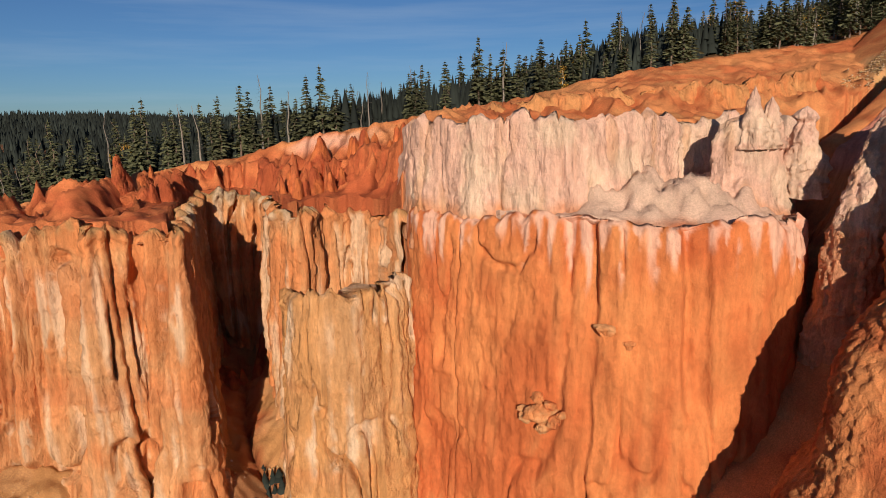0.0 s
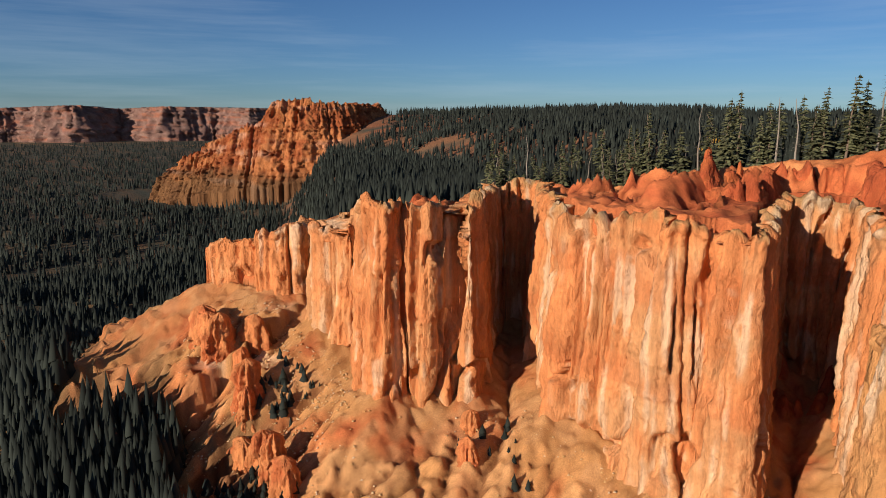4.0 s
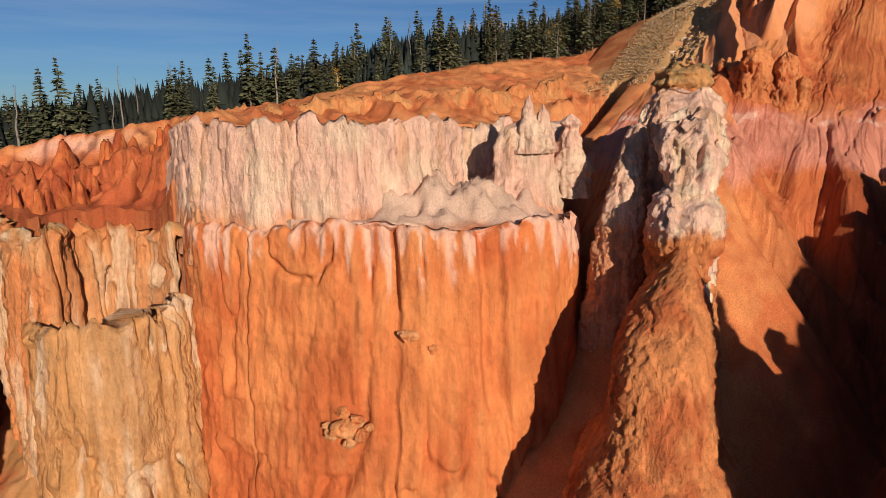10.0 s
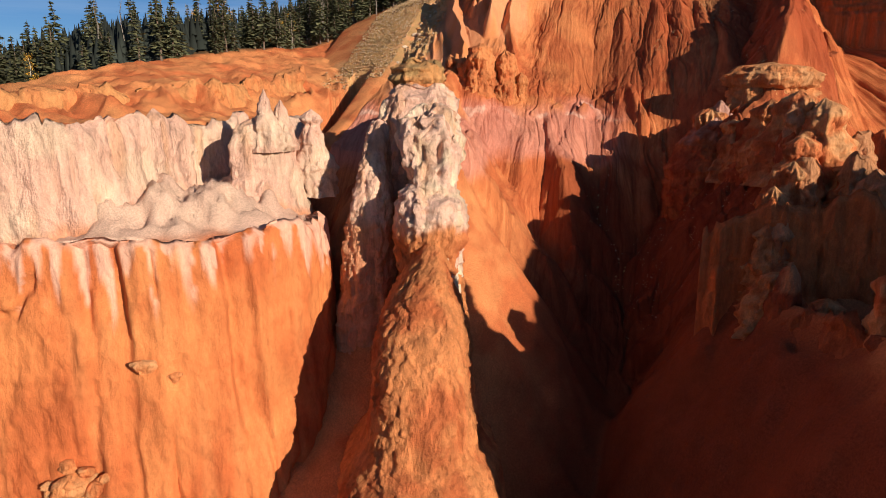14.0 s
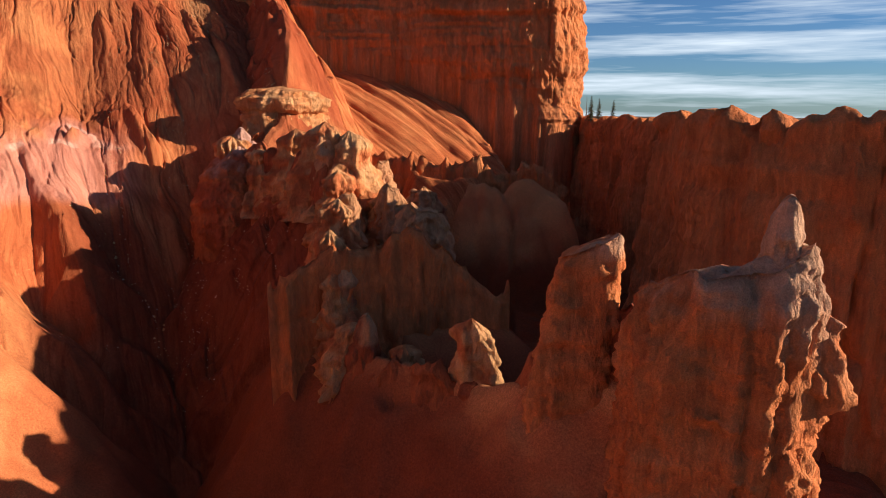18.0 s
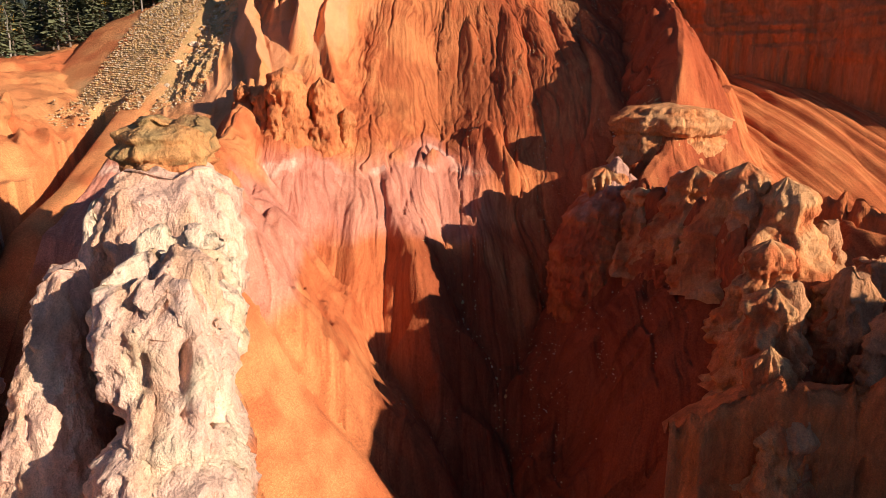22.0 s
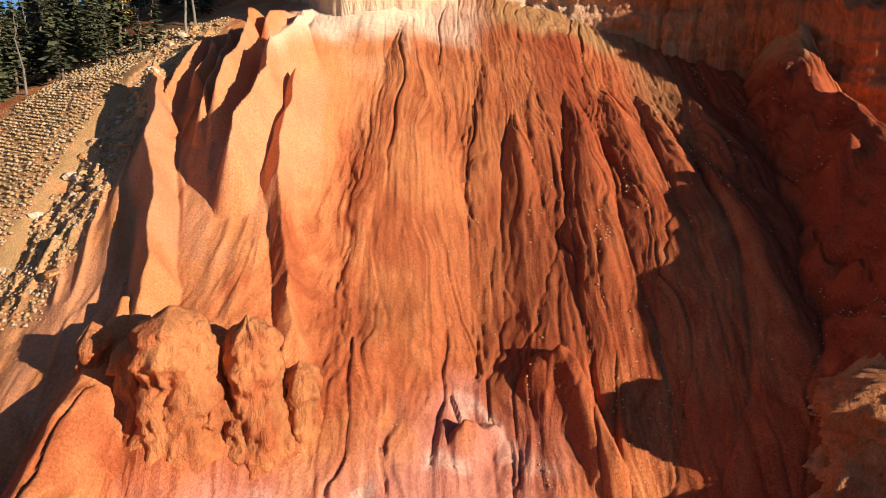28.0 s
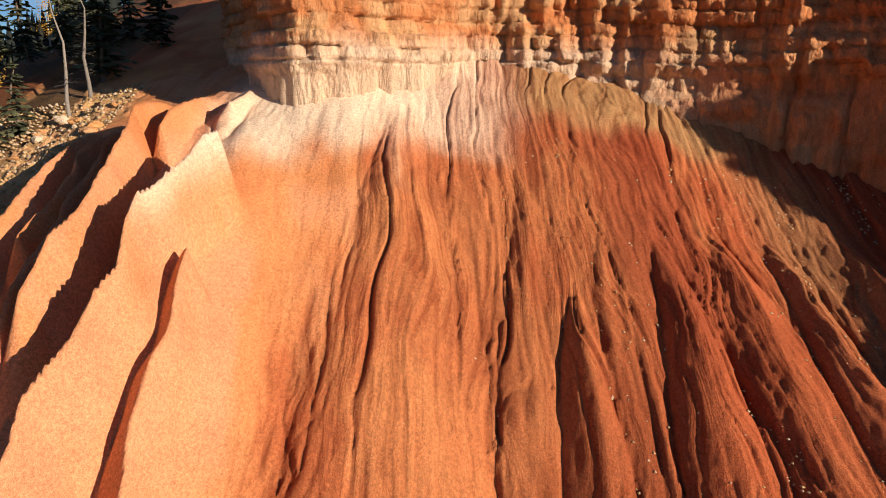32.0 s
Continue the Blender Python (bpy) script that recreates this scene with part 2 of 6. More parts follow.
# ---------------------------------------------------------------- colours of the strata
ORANGE, DEEP, RED = np.array((0.63, 0.235, 0.086)), np.array((0.50, 0.14, 0.05)), np.array((0.34, 0.075, 0.029))
BUFF, PALE, PINK = np.array((0.62, 0.33, 0.15)), np.array((0.74, 0.47, 0.35)), np.array((0.60, 0.26, 0.19))
CREAM, TAN, OCHRE = np.array((0.78, 0.58, 0.40)), np.array((0.42, 0.26, 0.11)), np.array((0.60, 0.29, 0.11))
VIVID = np.array((0.60, 0.165, 0.052))
LITTER, WOODS = np.array((0.13, 0.075, 0.035)), np.array((0.055, 0.06, 0.045))


def blend(a, b, t):
    t = np.asarray(t)[..., None]
    return a * (1 - t) + b * t


def sheet(name, x, y, z, col, mat, closed=False, parent=None):
    """One mesh from grids of x, y, z (rows by columns) with a colour at each corner."""
    n, m = x.shape
    idx = np.arange(n * m).reshape(n, m)
    if closed:
        idx = np.concatenate([idx, idx[:, :1]], 1)
    a, b, c, d = idx[:-1, :-1], idx[:-1, 1:], idx[1:, 1:], idx[1:, :-1]
    faces = np.stack([a, b, c, d], -1).reshape(-1, 4)
    me = bpy.data.meshes.new(name)
    me.vertices.add(n * m)
    me.vertices.foreach_set("co", np.stack([x, y, z], -1).astype(np.float32).ravel())
    k = len(faces)
    me.loops.add(4 * k)
    me.loops.foreach_set("vertex_index", faces.astype(np.int32).ravel())
    me.polygons.add(k)
    me.polygons.foreach_set("loop_start", np.arange(0, 4 * k, 4, dtype=np.int32))
    me.update(calc_edges=True)
    me.polygons.foreach_set("use_smooth", np.ones(k, bool))
    at = me.attributes.new("col", "FLOAT_COLOR", "POINT")
    rgba = np.ones((n * m, 4), np.float32)
    rgba[:, :3] = np.clip(col, 0.01, 0.9).reshape(-1, 3)
    at.data.foreach_set("color", rgba.ravel())
    me.materials.append(mat)
    ob = new(name, me)
    ob.parent = parent
    return ob


def along(points, step):
    """Points of a polyline of any number of columns at even steps; returns the rows and the distance run."""
    p = np.array(points, float)
    s = np.concatenate([[0], np.cumsum(np.hypot(*np.diff(p[:, :2], axis=0).T))])
    q = np.arange(0, s[-1] + step, step)
    q[-1] = s[-1]
    return np.stack([np.interp(q, s, p[:, k]) for k in range(p.shape[1])], 1), q


def smooth_line(p, n):
    """A running mean over n points, the ends held."""
    for _ in range(2):
        pad = np.concatenate([np.repeat(p[:1], n, 0), p, np.repeat(p[-1:], n, 0)])
        c = np.cumsum(np.concatenate([np.zeros((1, p.shape[1])), pad]), 0)
        w = 2 * n + 1
        p = (c[w:] - c[:-w]) / w
    return p


def curtain(name, plan, colour, step=0.45, rise=0.45, batter=0.06, back=7.0, skirt=6.0, flute=1.6, crack=1.6, ledge=0.6, rough=0.5, soften=3, seed=1, cap=0.0, jag=0.0, blocks=0.0, gape=0.93, slit=0.0, column=0.0, mat=None, parent=None):
    """A rock wall along a plan of (x, y, top, foot), its face to the right of the way: flutes, clefts, ledges and crumbling,
    with a strip of flat top behind its lip."""
    p, s = along(plan, step)
    p = smooth_line(p, soften)
    tx, ty = np.gradient(p[:, 0]), np.gradient(p[:, 1])
    wide = smooth_line(np.stack([tx, ty], 1), max(4, int(2.0 / step)))
    ln = np.hypot(wide[:, 0], wide[:, 1]) + 1e-9
    nx, ny = wide[:, 1] / ln, -wide[:, 0] / ln          # outward, to the right
    top = p[:, 2] + 0.9 * vnoise(s / 5.0, 0.0, 0.0, seed) + 0.7 * vnoise(s / 1.7, 0.0, 0.0, seed + 1)
    lip = ridged(s / 9.0 + 3.3 + 0.13 * vnoise(s / 9, top / 9, 0, seed + 2), top / 70 + 5, 0, seed + 5)
    top = top + jag * (ridged(s / 4.3, 2.0, 0.0, seed + 20) ** 2 - 0.5) + 0.5 * jag * (ridged(s / 1.9, 5.0, 0.0, seed + 21) ** 2 - 0.5) - 1.3 * jag * smooth(0.9, 1.0, lip)
    foot = p[:, 3]
    rows = max(8, int(np.max(p[:, 2] - p[:, 3]) / rise))
    f = np.linspace(0, 1, rows)[:, None]
    zz = lerp(top[None], foot[None], f)
    S = np.broadcast_to(s[None], zz.shape)
    depth = top[None] - zz
    base = np.maximum(top - foot, 1)[None]
    d = batter * depth + 0.10 * batter * depth ** 2 / base
    ws = S + 1.2 * vnoise(S / 9, zz / 32, 0, seed + 2) + 0.25 * vnoise(S / 3, zz / 7, 0, seed + 42)
    big = ridged(ws / 7.5, zz / 60, 0, seed + 3) ** 2
    mid = ridged(ws / 3.0, zz / 26, 0, seed + 4) ** 2
    # columns: broad rounded faces between sharp creases
    face = np.abs(vnoise(ws / 3.9, zz / 75, 0, seed + 40)) ** 0.5
    small = np.abs(vnoise(ws / 1.5, zz / 30, 0, seed + 41)) ** 0.6
    d = d + flute * lerp(big - 0.45, 1.35 * (face - 0.6), column) + 0.45 * flute * lerp(mid - 0.4, 1.1 * (small - 0.55), column)
    # clefts: a few deep and narrow, running nearly straight down
    cl = ridged(ws / 9.0 + 3.3, zz / 70 + 5, 0, seed + 5)
    d = d - crack * smooth(gape, 1.0, cl) * (0.4 + 0.6 * smooth(-0.3, 0.4, vnoise(S / 14, zz / 16, 0, seed + 6)))
    c2 = ridged(ws / 3.2 + 7.3, zz / 30, 0, seed + 7)
    d = d - 0.55 * crack * smooth(0.87, 0.96, c2) * smooth(0.0 - slit, 0.5 - slit, vnoise(S / 8, zz / 10, 0, seed + 8))
    # ledges that follow the beds
    zb = zz + 0.7 * vnoise(S / 12, zz / 8, 0, seed + 9)
    d = d + ledge * (vnoise(0.0 * S, zb / 2.6, 3.0, seed + 10) + 0.6 * vnoise(S / 40, zb / 1.1, 3.0, seed + 11)) * (0.5 + 0.5 * smooth(-.4, .4, vnoise(S / 10, zz / 20, 0, seed + 12)))
    d = d + rough * fbm(S / 2.0, zz / 5.0, 0.0, 5, seed + 13, 0.6)
    if blocks:
        # courses of blocks, parted by joints
        row = np.floor((zz + 0.5 * vnoise(S / 15, 0, 0, seed + 30)) / 1.7)
        run = S / (2.2 + 1.6 * _hash(row, row, row, seed + 31)) + 7.7 * _hash(row, row + 1, row, seed + 32)
        cell = np.floor(run)
        fz_, fs_ = (zz + 0.5 * vnoise(S / 15, 0, 0, seed + 30)) / 1.7 - row, run - cell
        joint = np.minimum(np.minimum(fz_, 1 - fz_) * 1.7, np.minimum(fs_, 1 - fs_) * 2.6)
        part = smooth(150.5, 153.5, zz)
        d = d + part * blocks * (1.5 * _hash(row, cell, row, seed + 33) - 0.7 + 0.9 * _hash(row, row, row, seed + 34) - 0.55 * smooth(0.28, 0.02, joint))
    if cap:
        d = d + cap * smooth(2.6, 1.6, depth) * smooth(-0.2, 0.5, vnoise(S / 4, 0, 0, seed + 14))
    round_ = -1.1 * smooth(1.3, 0.0, depth) ** 2
    d = d + round_
    fade = smooth(0, 4, S) * smooth(0, 4, s[-1] - S)
    d = d * (0.25 + 0.75 * fade)
    X, Y = p[:, 0][None] + nx[None] * d, p[:, 1][None] + ny[None] * d
    # the strip of top behind the lip and a skirt below the foot
    Xb, Yb, Zb = [], [], []
    for k in (1.0, 0.75, 0.5, 0.3, 0.16, 0.07, 0.03):
        q = -1.1 - back * k
        Xb.append(p[:, 0] + nx * q)
        Yb.append(p[:, 1] + ny * q)
        Zb.append(lerp(top, p[:, 2] - 0.8 * jag - 0.5, smooth(0.02, 0.25, k)) - 0.2 - 0.8 * k + 0.5 * fbm(Xb[-1] / 2.5, Yb[-1] / 2.5, 0, 3, seed + 15) * (1 - 0.3 * k))
    Xs, Ys, Zs = X[-1] + nx * 1.0, Y[-1] + ny * 1.0, foot - skirt
    X = np.concatenate([np.array(Xb), X, Xs[None]])
    Y = np.concatenate([np.array(Yb), Y, Ys[None]])
    Z = np.concatenate([np.array(Zb), zz, Zs[None]])
    return sheet(name, X, Y, Z, colour(X, Y, Z), mat or ROCK, parent=parent)

# ---------------------------------------------------------------- plan of the place
def polar(rows):
    """Plan points from (bearing in degrees, distance, top, foot), seen from over the canyon's mouth."""
    return [(-5 + d * math.sin(radians(a)), 6 + d * math.cos(radians(a)), t, f) for a, d, t, f in rows]


WEST_CLIFF = polar([(-68, 200, 64, 50), (-62.4, 184, 69, 51), (-60.0, 183, 70, 50), (-59.2, 197, 70, 51), (-58.7, 166, 71, 45), (-57, 160, 72, 43), (-55.4, 158, 71, 42),
                    (-55.0, 171, 76, 42), (-54.7, 141, 82, 40), (-53.2, 135, 82, 39), (-50.8, 139, 82, 39), (-49.0, 136, 82, 38), (-46.6, 140, 81, 38)]) \
    + polar([(-45.0, 137, 81, 38), (-44.2, 152, 81, 40), (-42.6, 178, 82, 43), (-39.6, 176, 82, 43), (-38.2, 146, 82, 41), (-37.2, 132, 81, 38), (-35.3, 130, 81.5, 36),
             (-33, 126, 82, 35), (-30.5, 124, 82, 34), (-28.6, 116, 82, 32), (-26.4, 117, 82, 31), (-25.0, 119, 82, 31), (-22.9, 112, 82.5, 29), (-20.7, 111, 82, 29)]) \
    + polar([(-20.8, 130, 82, 34), (-19.8, 163, 82, 43), (-15.0, 165, 82, 43), (-13.3, 134, 81, 36), (-12, 130, 80.5, 34), (-10.4, 129, 81, 34), (-9.6, 136, 81, 36), (-7, 140, 80, 36),
             (-5.2, 138, 79, 36), (-3.4, 132, 80, 30), (-1.6, 122, 82, 26)])
LOW_BLOCK = polar([(-13.2, 126, 66, 30), (-11.6, 109, 69, 25), (-8.6, 106, 70, 24), (-5, 107, 69.5, 24), (-2.4, 110, 70, 24), (-0.6, 120, 70, 26)])
LOWER_WALL = [(-8, 129, 82, 26), (-5, 121, 82.5, 22), (4, 112.5, 83, 21), (14, 104, 83.5, 20), (23, 97.5, 84, 20), (31, 94, 84, 20), (38, 92.8, 84, 20), (46, 92.6, 84, 20), (52, 94.5, 84.5, 22), (56, 99.5, 84.5, 26),
              (59, 107, 83, 36), (63, 117, 82, 44), (70, 131, 85, 54), (76, 141, 90, 68)]
PALE_WALL = [(-9, 150, 98, 84), (-7, 134, 99, 82), (-4.5, 122, 99.5, 81), (2, 118, 100, 81), (12, 111, 100.3, 81), (22, 107, 100.3, 82), (32, 111, 99.8, 84), (42, 119, 99.5, 85), (50, 121, 99.2, 85), (58, 123, 99, 86), (66, 138, 98, 86), (78, 152, 99, 92)]
RIM_X, RIM_Y = [-260, -140, -98, -48, -21, 11, 57, 100, 130, 160, 200], [100, 150, 174, 184, 184, 190, 194, 212, 220, 217, 205]
RIM_Z = [60, 74, 82, 93.6, 98.5, 102.6, 112.5, 118, 121, 132, 152]

# heights of the bowl's slope, by v (columns) and r (rows)
BOWL_V = [-75, -55, -42, -28, -8, 5, 19, 26, 38]
BOWL_R = [60, 100, 120, 150, 165, 180, 200, 220, 240, 256, 264]
BOWL_Z = np.array([[14, 24, 58, 93, 98, 105, 114, 126, 137, 143, 146], [24, 36, 60, 90, 98, 108, 121, 133, 141, 146, 149], [30, 46, 64, 90, 98, 111, 121, 136, 146, 150, 152],
                   [30, 44, 56, 75, 93, 103, 112, 127, 142, 153, 157], [24, 37, 46, 60, 82, 96, 106, 123, 138, 149, 154], [22, 34, 43, 57, 76, 95, 112, 125, 137, 148, 152],
                   [24, 38, 49, 68, 83, 101, 116, 126, 134, 145, 149], [42, 73, 79, 87, 92, 104, 117, 127, 134.5, 144, 148], [38, 74, 81, 89, 95, 107, 118, 128, 135, 143, 147]], float)
# crests (v, r, height) that stand out of the bowl, with the steepness of their sides
CRESTS = [([(-44, 156, 97), (-38, 156.5, 87.5), (-28, 150, 75.5), (-21, 138, 68.5), (-20.5, 123, 66.5), (-20, 118, 52)], 3.4),
          ([(-49, 185, 114), (-47, 165, 107), (-45, 145, 104.5), (-43, 130, 105), (-42.5, 124, 99)], 1.4),
          ([(-41, 128, 98), (-38.5, 120, 88), (-35, 106, 76), (-31, 94, 68), (-30, 82, 54), (-29, 70, 40)], 2.2),
          ([(-23, 177, 99), (-20, 167, 93), (-16.5, 158, 86), (-14.5, 153, 80), (-13, 148, 70)], 1.15),
          ([(-32, 173, 98.5), (-30, 163, 89), (-27, 153, 77)], 1.1),
          ([(-13, 184, 102), (-9.5, 178, 92), (-7, 171, 83)], 1.1),
          ([(-2, 192, 106), (1.5, 181, 98), (2, 175, 89)], 1.2),
          ([(46, 240, 148), (39, 221, 137), (38, 205, 133), (35.5, 190, 126), (32, 180, 118), (28, 171, 104), (20, 162, 97), (27, 145, 97), (27, 137, 95), (24, 122, 86), (18, 108, 79), (18, 99, 75), (22, 85, 74), (25, 72, 80), (32, 58, 84)], 1.5),
          ([(60, 176, 92), (56, 160, 90), (70, 150, 90), (83, 143, 88)], 2.0)]


def bowl(v, r):
    """The bare slope of the bowl, smooth."""
    v, r = np.asarray(v, float), np.asarray(r, float)
    i = np.clip(np.searchsorted(BOWL_V, v) - 1, 0, len(BOWL_V) - 2)
    bv = np.array(BOWL_V, float)
    t = np.clip((v - bv[i]) / (bv[i + 1] - bv[i]), 0, 1)
    t = t * t * (3 - 2 * t)
    cols = np.stack([np.interp(r, BOWL_R, c) for c in BOWL_Z])
    a = np.take_along_axis(cols, i[None], 0)[0]
    b = np.take_along_axis(cols, i[None] + 1, 0)[0]
    z = lerp(a, b, t)
    z = z - np.maximum(60 - r, 0) * 0.25
    z = z + np.maximum(r - 264, 0) * 0.35
    z = z - lerp(0.75, 0.32, smooth(182, 200, r)) * np.clip(-75 - v, 0, 28) - 0.75 * np.maximum(-103 - v, 0)
    right = lerp(62, np.where(v > 95, 94, 118), smooth(125, 235, r - 0.35 * np.maximum(v - 90, 0)))
    z = lerp(z, right, smooth(38, 58, v))
    wob = 2.2 * vnoise(v / 7, r / 7, 0, 66) + 1.0 * vnoise(v / 2.6, r / 2.6, 0, 67)
    for crest, side in CRESTS:
        d, h, _, _ = distance_to(v, r, [(*q, 0) for q in crest])
        z = np.maximum(z, h - side * np.maximum(d + wob * smooth(0.5, 4, d) - 0.6, 0) + 0.5 * wob)
    return z


def distance_to(x, y, line):
    """Distance to a plan line, and the line's third and fourth values at the nearest place."""
    p = np.array(line, float)
    best = np.full(x.shape, 1e9)
    top, foot = np.zeros(x.shape), np.zeros(x.shape)
    side = np.zeros(x.shape)
    for a, b in zip(p[:-1], p[1:]):
        dx, dy = b[0] - a[0], b[1] - a[1]
        t = np.clip(((x - a[0]) * dx + (y - a[1]) * dy) / (dx * dx + dy * dy + 1e-9), 0, 1)
        d = np.hypot(x - a[0] - t * dx, y - a[1] - t * dy)
        m = d < best
        best = np.where(m, d, best)
        top = np.where(m, a[2] + t * (b[2] - a[2]), top)
        foot = np.where(m, a[3] + t * (b[3] - a[3]), foot)
        side = np.where(m, np.sign((x - a[0]) * dy - (y - a[1]) * dx), side)
    return best, top, foot, side


TALUS_HEAD = [(-260, 110, 0, 45), (-165, 92, 0, 45), (-115, 88, 0, 40), (-80, 100, 0, 38), (-45, 106, 0, 32), (0, 112, 0, 26)]


def distance_along(x, y, line):
    """As distance_to, with the distance run along the line."""
    d, t, f, _ = distance_to(x, y, line)
    p = np.array(line, float)
    run = np.concatenate([[0], np.cumsum(np.hypot(*np.diff(p[:, :2], axis=0).T))])
    q = p.copy()
    q[:, 2] = run
    return d, t, f, distance_to(x, y, q)[1]


def inside(x, y, poly):
    p = np.array(poly, float)
    res = np.zeros(x.shape, bool)
    j = len(p) - 1
    for i in range(len(p)):
        (xi, yi), (xj, yj) = p[i, :2], p[j, :2]
        res ^= ((yi > y) != (yj > y)) & (x < (xj - xi) * (y - yi) / (yj - yi + 1e-12) + xi)
        j = i
    return res


LIP = WEST_CLIFF[:-1] + LOWER_WALL[1:]
TERRACE_POLY = [(-900, 520)] + [q[:2] for q in LIP] + [(84, 152), (112, 176), (140, 196), (165, 212), (200, 230), (400, 300), (400, 900), (-900, 900)]
PALE_POLY = [q[:2] for q in PALE_WALL] + [(90, 165), (90, 300), (-9, 300)]


def plateau(x, y):
    """Forest country above the rim, and the valley beyond it."""
    q = 0.53 * (x + 165) + 0.85 * (y - 95) + 190 * np.exp(-((x + 860) / 190) ** 2 - ((y - 480) / 170) ** 2)
    far = np.hypot(x, y)
    rz = np.interp(x, RIM_X, RIM_Z)
    up = rz + 0.02 * (far - 200) + 3.5 * fbm(x / 90, y / 90, 0, 3, 5)
    flat = lerp(74, 99, smooth(230, 950, far)) + 5 * fbm(x / 260, y / 260, 0, 3, 7) + 14 * smooth(1500, 4000, far)
    up = lerp(up, flat, smooth(230, 420, far - 0.4 * x))
    valley = -14 + 12 * fbm(x / 180, y / 180, 0, 3, 9) + 26 * smooth(900, 1600, far) + 100 * smooth(1900, 3600, far)
    return lerp(valley, up, smooth(-40, 230, q + 30 * fbm(x / 150, y / 150, 0, 2, 11)))


def flank_relief(v, r):
    """Straight gullies down the east side of the ridge."""
    across, down = 0.866 * v + 0.5 * r, 0.5 * v - 0.866 * r
    across = across + 0.8 * vnoise(v / 9, r / 9, 0, 85)
    return smooth(38, 46, v) * (2.6 * np.abs(vnoise(across / 5.0, down / 110, 0, 84)) ** 0.8 + 1.0 * np.abs(vnoise(across / 1.9, down / 70, 0, 107)) - 1.4)


def terrain(x, y):
    """Height and colour of the ground."""
    v, r = to_vr(x, y)
    land = plateau(x, y)
    wx = x + 3.0 * fbm(x / 14, y / 14, 0, 3, 21)
    wy = y + 3.0 * fbm(x / 14, y / 14, 5, 3, 22)
    # above the lip: terrace, red badlands, slope up to the rim
    ry, rz = np.interp(x, RIM_X, RIM_Y), np.interp(x, RIM_X, RIM_Z)
    west = smooth(-4, -12, x)
    lipd, top, foot, _ = distance_to(x, y, LIP)
    y0 = lerp(np.interp(x, [-5, 14, 30, 56, 66, 90], [132, 137, 142, 143, 149, 160]), np.interp(x, [-200, -150, -117, -90, -60, -30, -5], [95, 100, 112, 140, 142, 147, 148]), west)
    z0 = lerp(98.5, np.minimum(82.5, rz - 1), west)
    t = np.clip((wy - y0) / np.maximum(ry - y0, 6), -0.3, 1)
    tw = np.clip((lipd - 7) / (np.maximum(lipd - 7, 0) + np.maximum(ry - wy, 0) + 0.5), 0, 1)
    t = lerp(t, tw, west)
    slope = z0 + (rz - z0) * np.where(t > 0, np.clip(t, 0, 1) ** 0.85, 0)
    teeth = ridged(wx / 5.5 + 0.02 * wy, wy / 22, 0, 31) ** 3 * 11.0 + ridged(wx / 2.4, wy / 8, 0, 32) ** 2 * 4.0
    amp = smooth(0.0, 0.16, t) * smooth(0.6, 0.3, t)
    slope = slope + (teeth - 4.6) * amp * lerp(0.3, 0.55, west) + 0.6 * fbm(x / 3.5, y / 3.5, 0, 4, 34)
    beyond = smooth(-2, 10, y - ry)
    upper = lerp(slope, np.maximum(land, rz - 4), beyond)
    ledge = 83.6 + (2.5 * np.exp(-((x - 29) / 9) ** 2 - ((y - 108) / 7) ** 2) + 4.0 * np.exp(-((x - 44) / 8) ** 2 - ((y - 108) / 8) ** 2)) * smooth(2, 10, lipd) + 0.6 * fbm(x / 5, y / 5, 0, 4, 33)
    pale_in = inside(x, y, PALE_POLY)
    pd = distance_to(x, y, PALE_WALL)[0]
    ledge = ledge + (smooth(18, 26, x) * (1.0 + 3.2 * smooth(24, 36, x)) * np.exp(-pd / 9) + 1.8 * fbm(x / 3.5, y / 3.5, 0, 5, 35, 0.6)) * smooth(3, 9, lipd)
    on_pale = pale_in & (pd > 2.5)
    upper = np.where((x > -8) & (y < ry - 8) & ~on_pale & (x < 74), np.minimum(upper, ledge), upper)
    # below the lip: talus and the bowl
    td, _, tfoot, ts = distance_along(x, y, TALUS_HEAD)
    fan = ts + 0.12 * td * vnoise(ts / 30, 0, 0, 46) + 2.0 * vnoise(x / 12, y / 12, 0, 47)
    gul = 6.0 * np.abs(vnoise(fan / 17, td / 80, 0, 41)) + 2.0 * np.abs(vnoise(fan / 6, td / 34, 0, 42)) + 0.8 * np.abs(vnoise(fan / 2.6, td / 18, 0, 48))
    talus = foot + 1.0 - 0.58 * lipd + (gul - 4.0) * smooth(3, 22, lipd) + 0.5 * fbm(x / 3, y / 3, 0, 4, 43)
    crag = smooth(0.16, 0.3, vnoise(x / 24, y / 24, 0, 44) + 0.3 * vnoise(x / 6, y / 6, 0, 45)) * smooth(22, 40, lipd) * smooth(150, 110, lipd)
    talus = talus + crag * (1.5 + 4.0 * ridged(wx / 4, wy / 4, 0, 49) ** 2) + 1.2 * (ridged(fan / 3.2, td / 30, 0, 113) ** 2 - 0.4) + 0.5 * fbm(x / 1.6, y / 1.6, 0, 2, 114)
    talus = np.where(x > -10, np.minimum(talus, 26 - 0.25 * np.maximum(0, 60 - lipd)), talus)
    valley = np.minimum(land, lerp(-12, 20, smooth(-60, 40, x)))
    lower = np.maximum(talus, valley)
    bw = bowl(v, r) + slope_relief(v, r) + flank_relief(v, r)
    inb = smooth(20, 60, r) * np.maximum(smooth(-82, -76, v), smooth(184, 200, r) * smooth(-112, -104, v))
    lower = np.maximum(lower, lerp(-20, bw, inb))
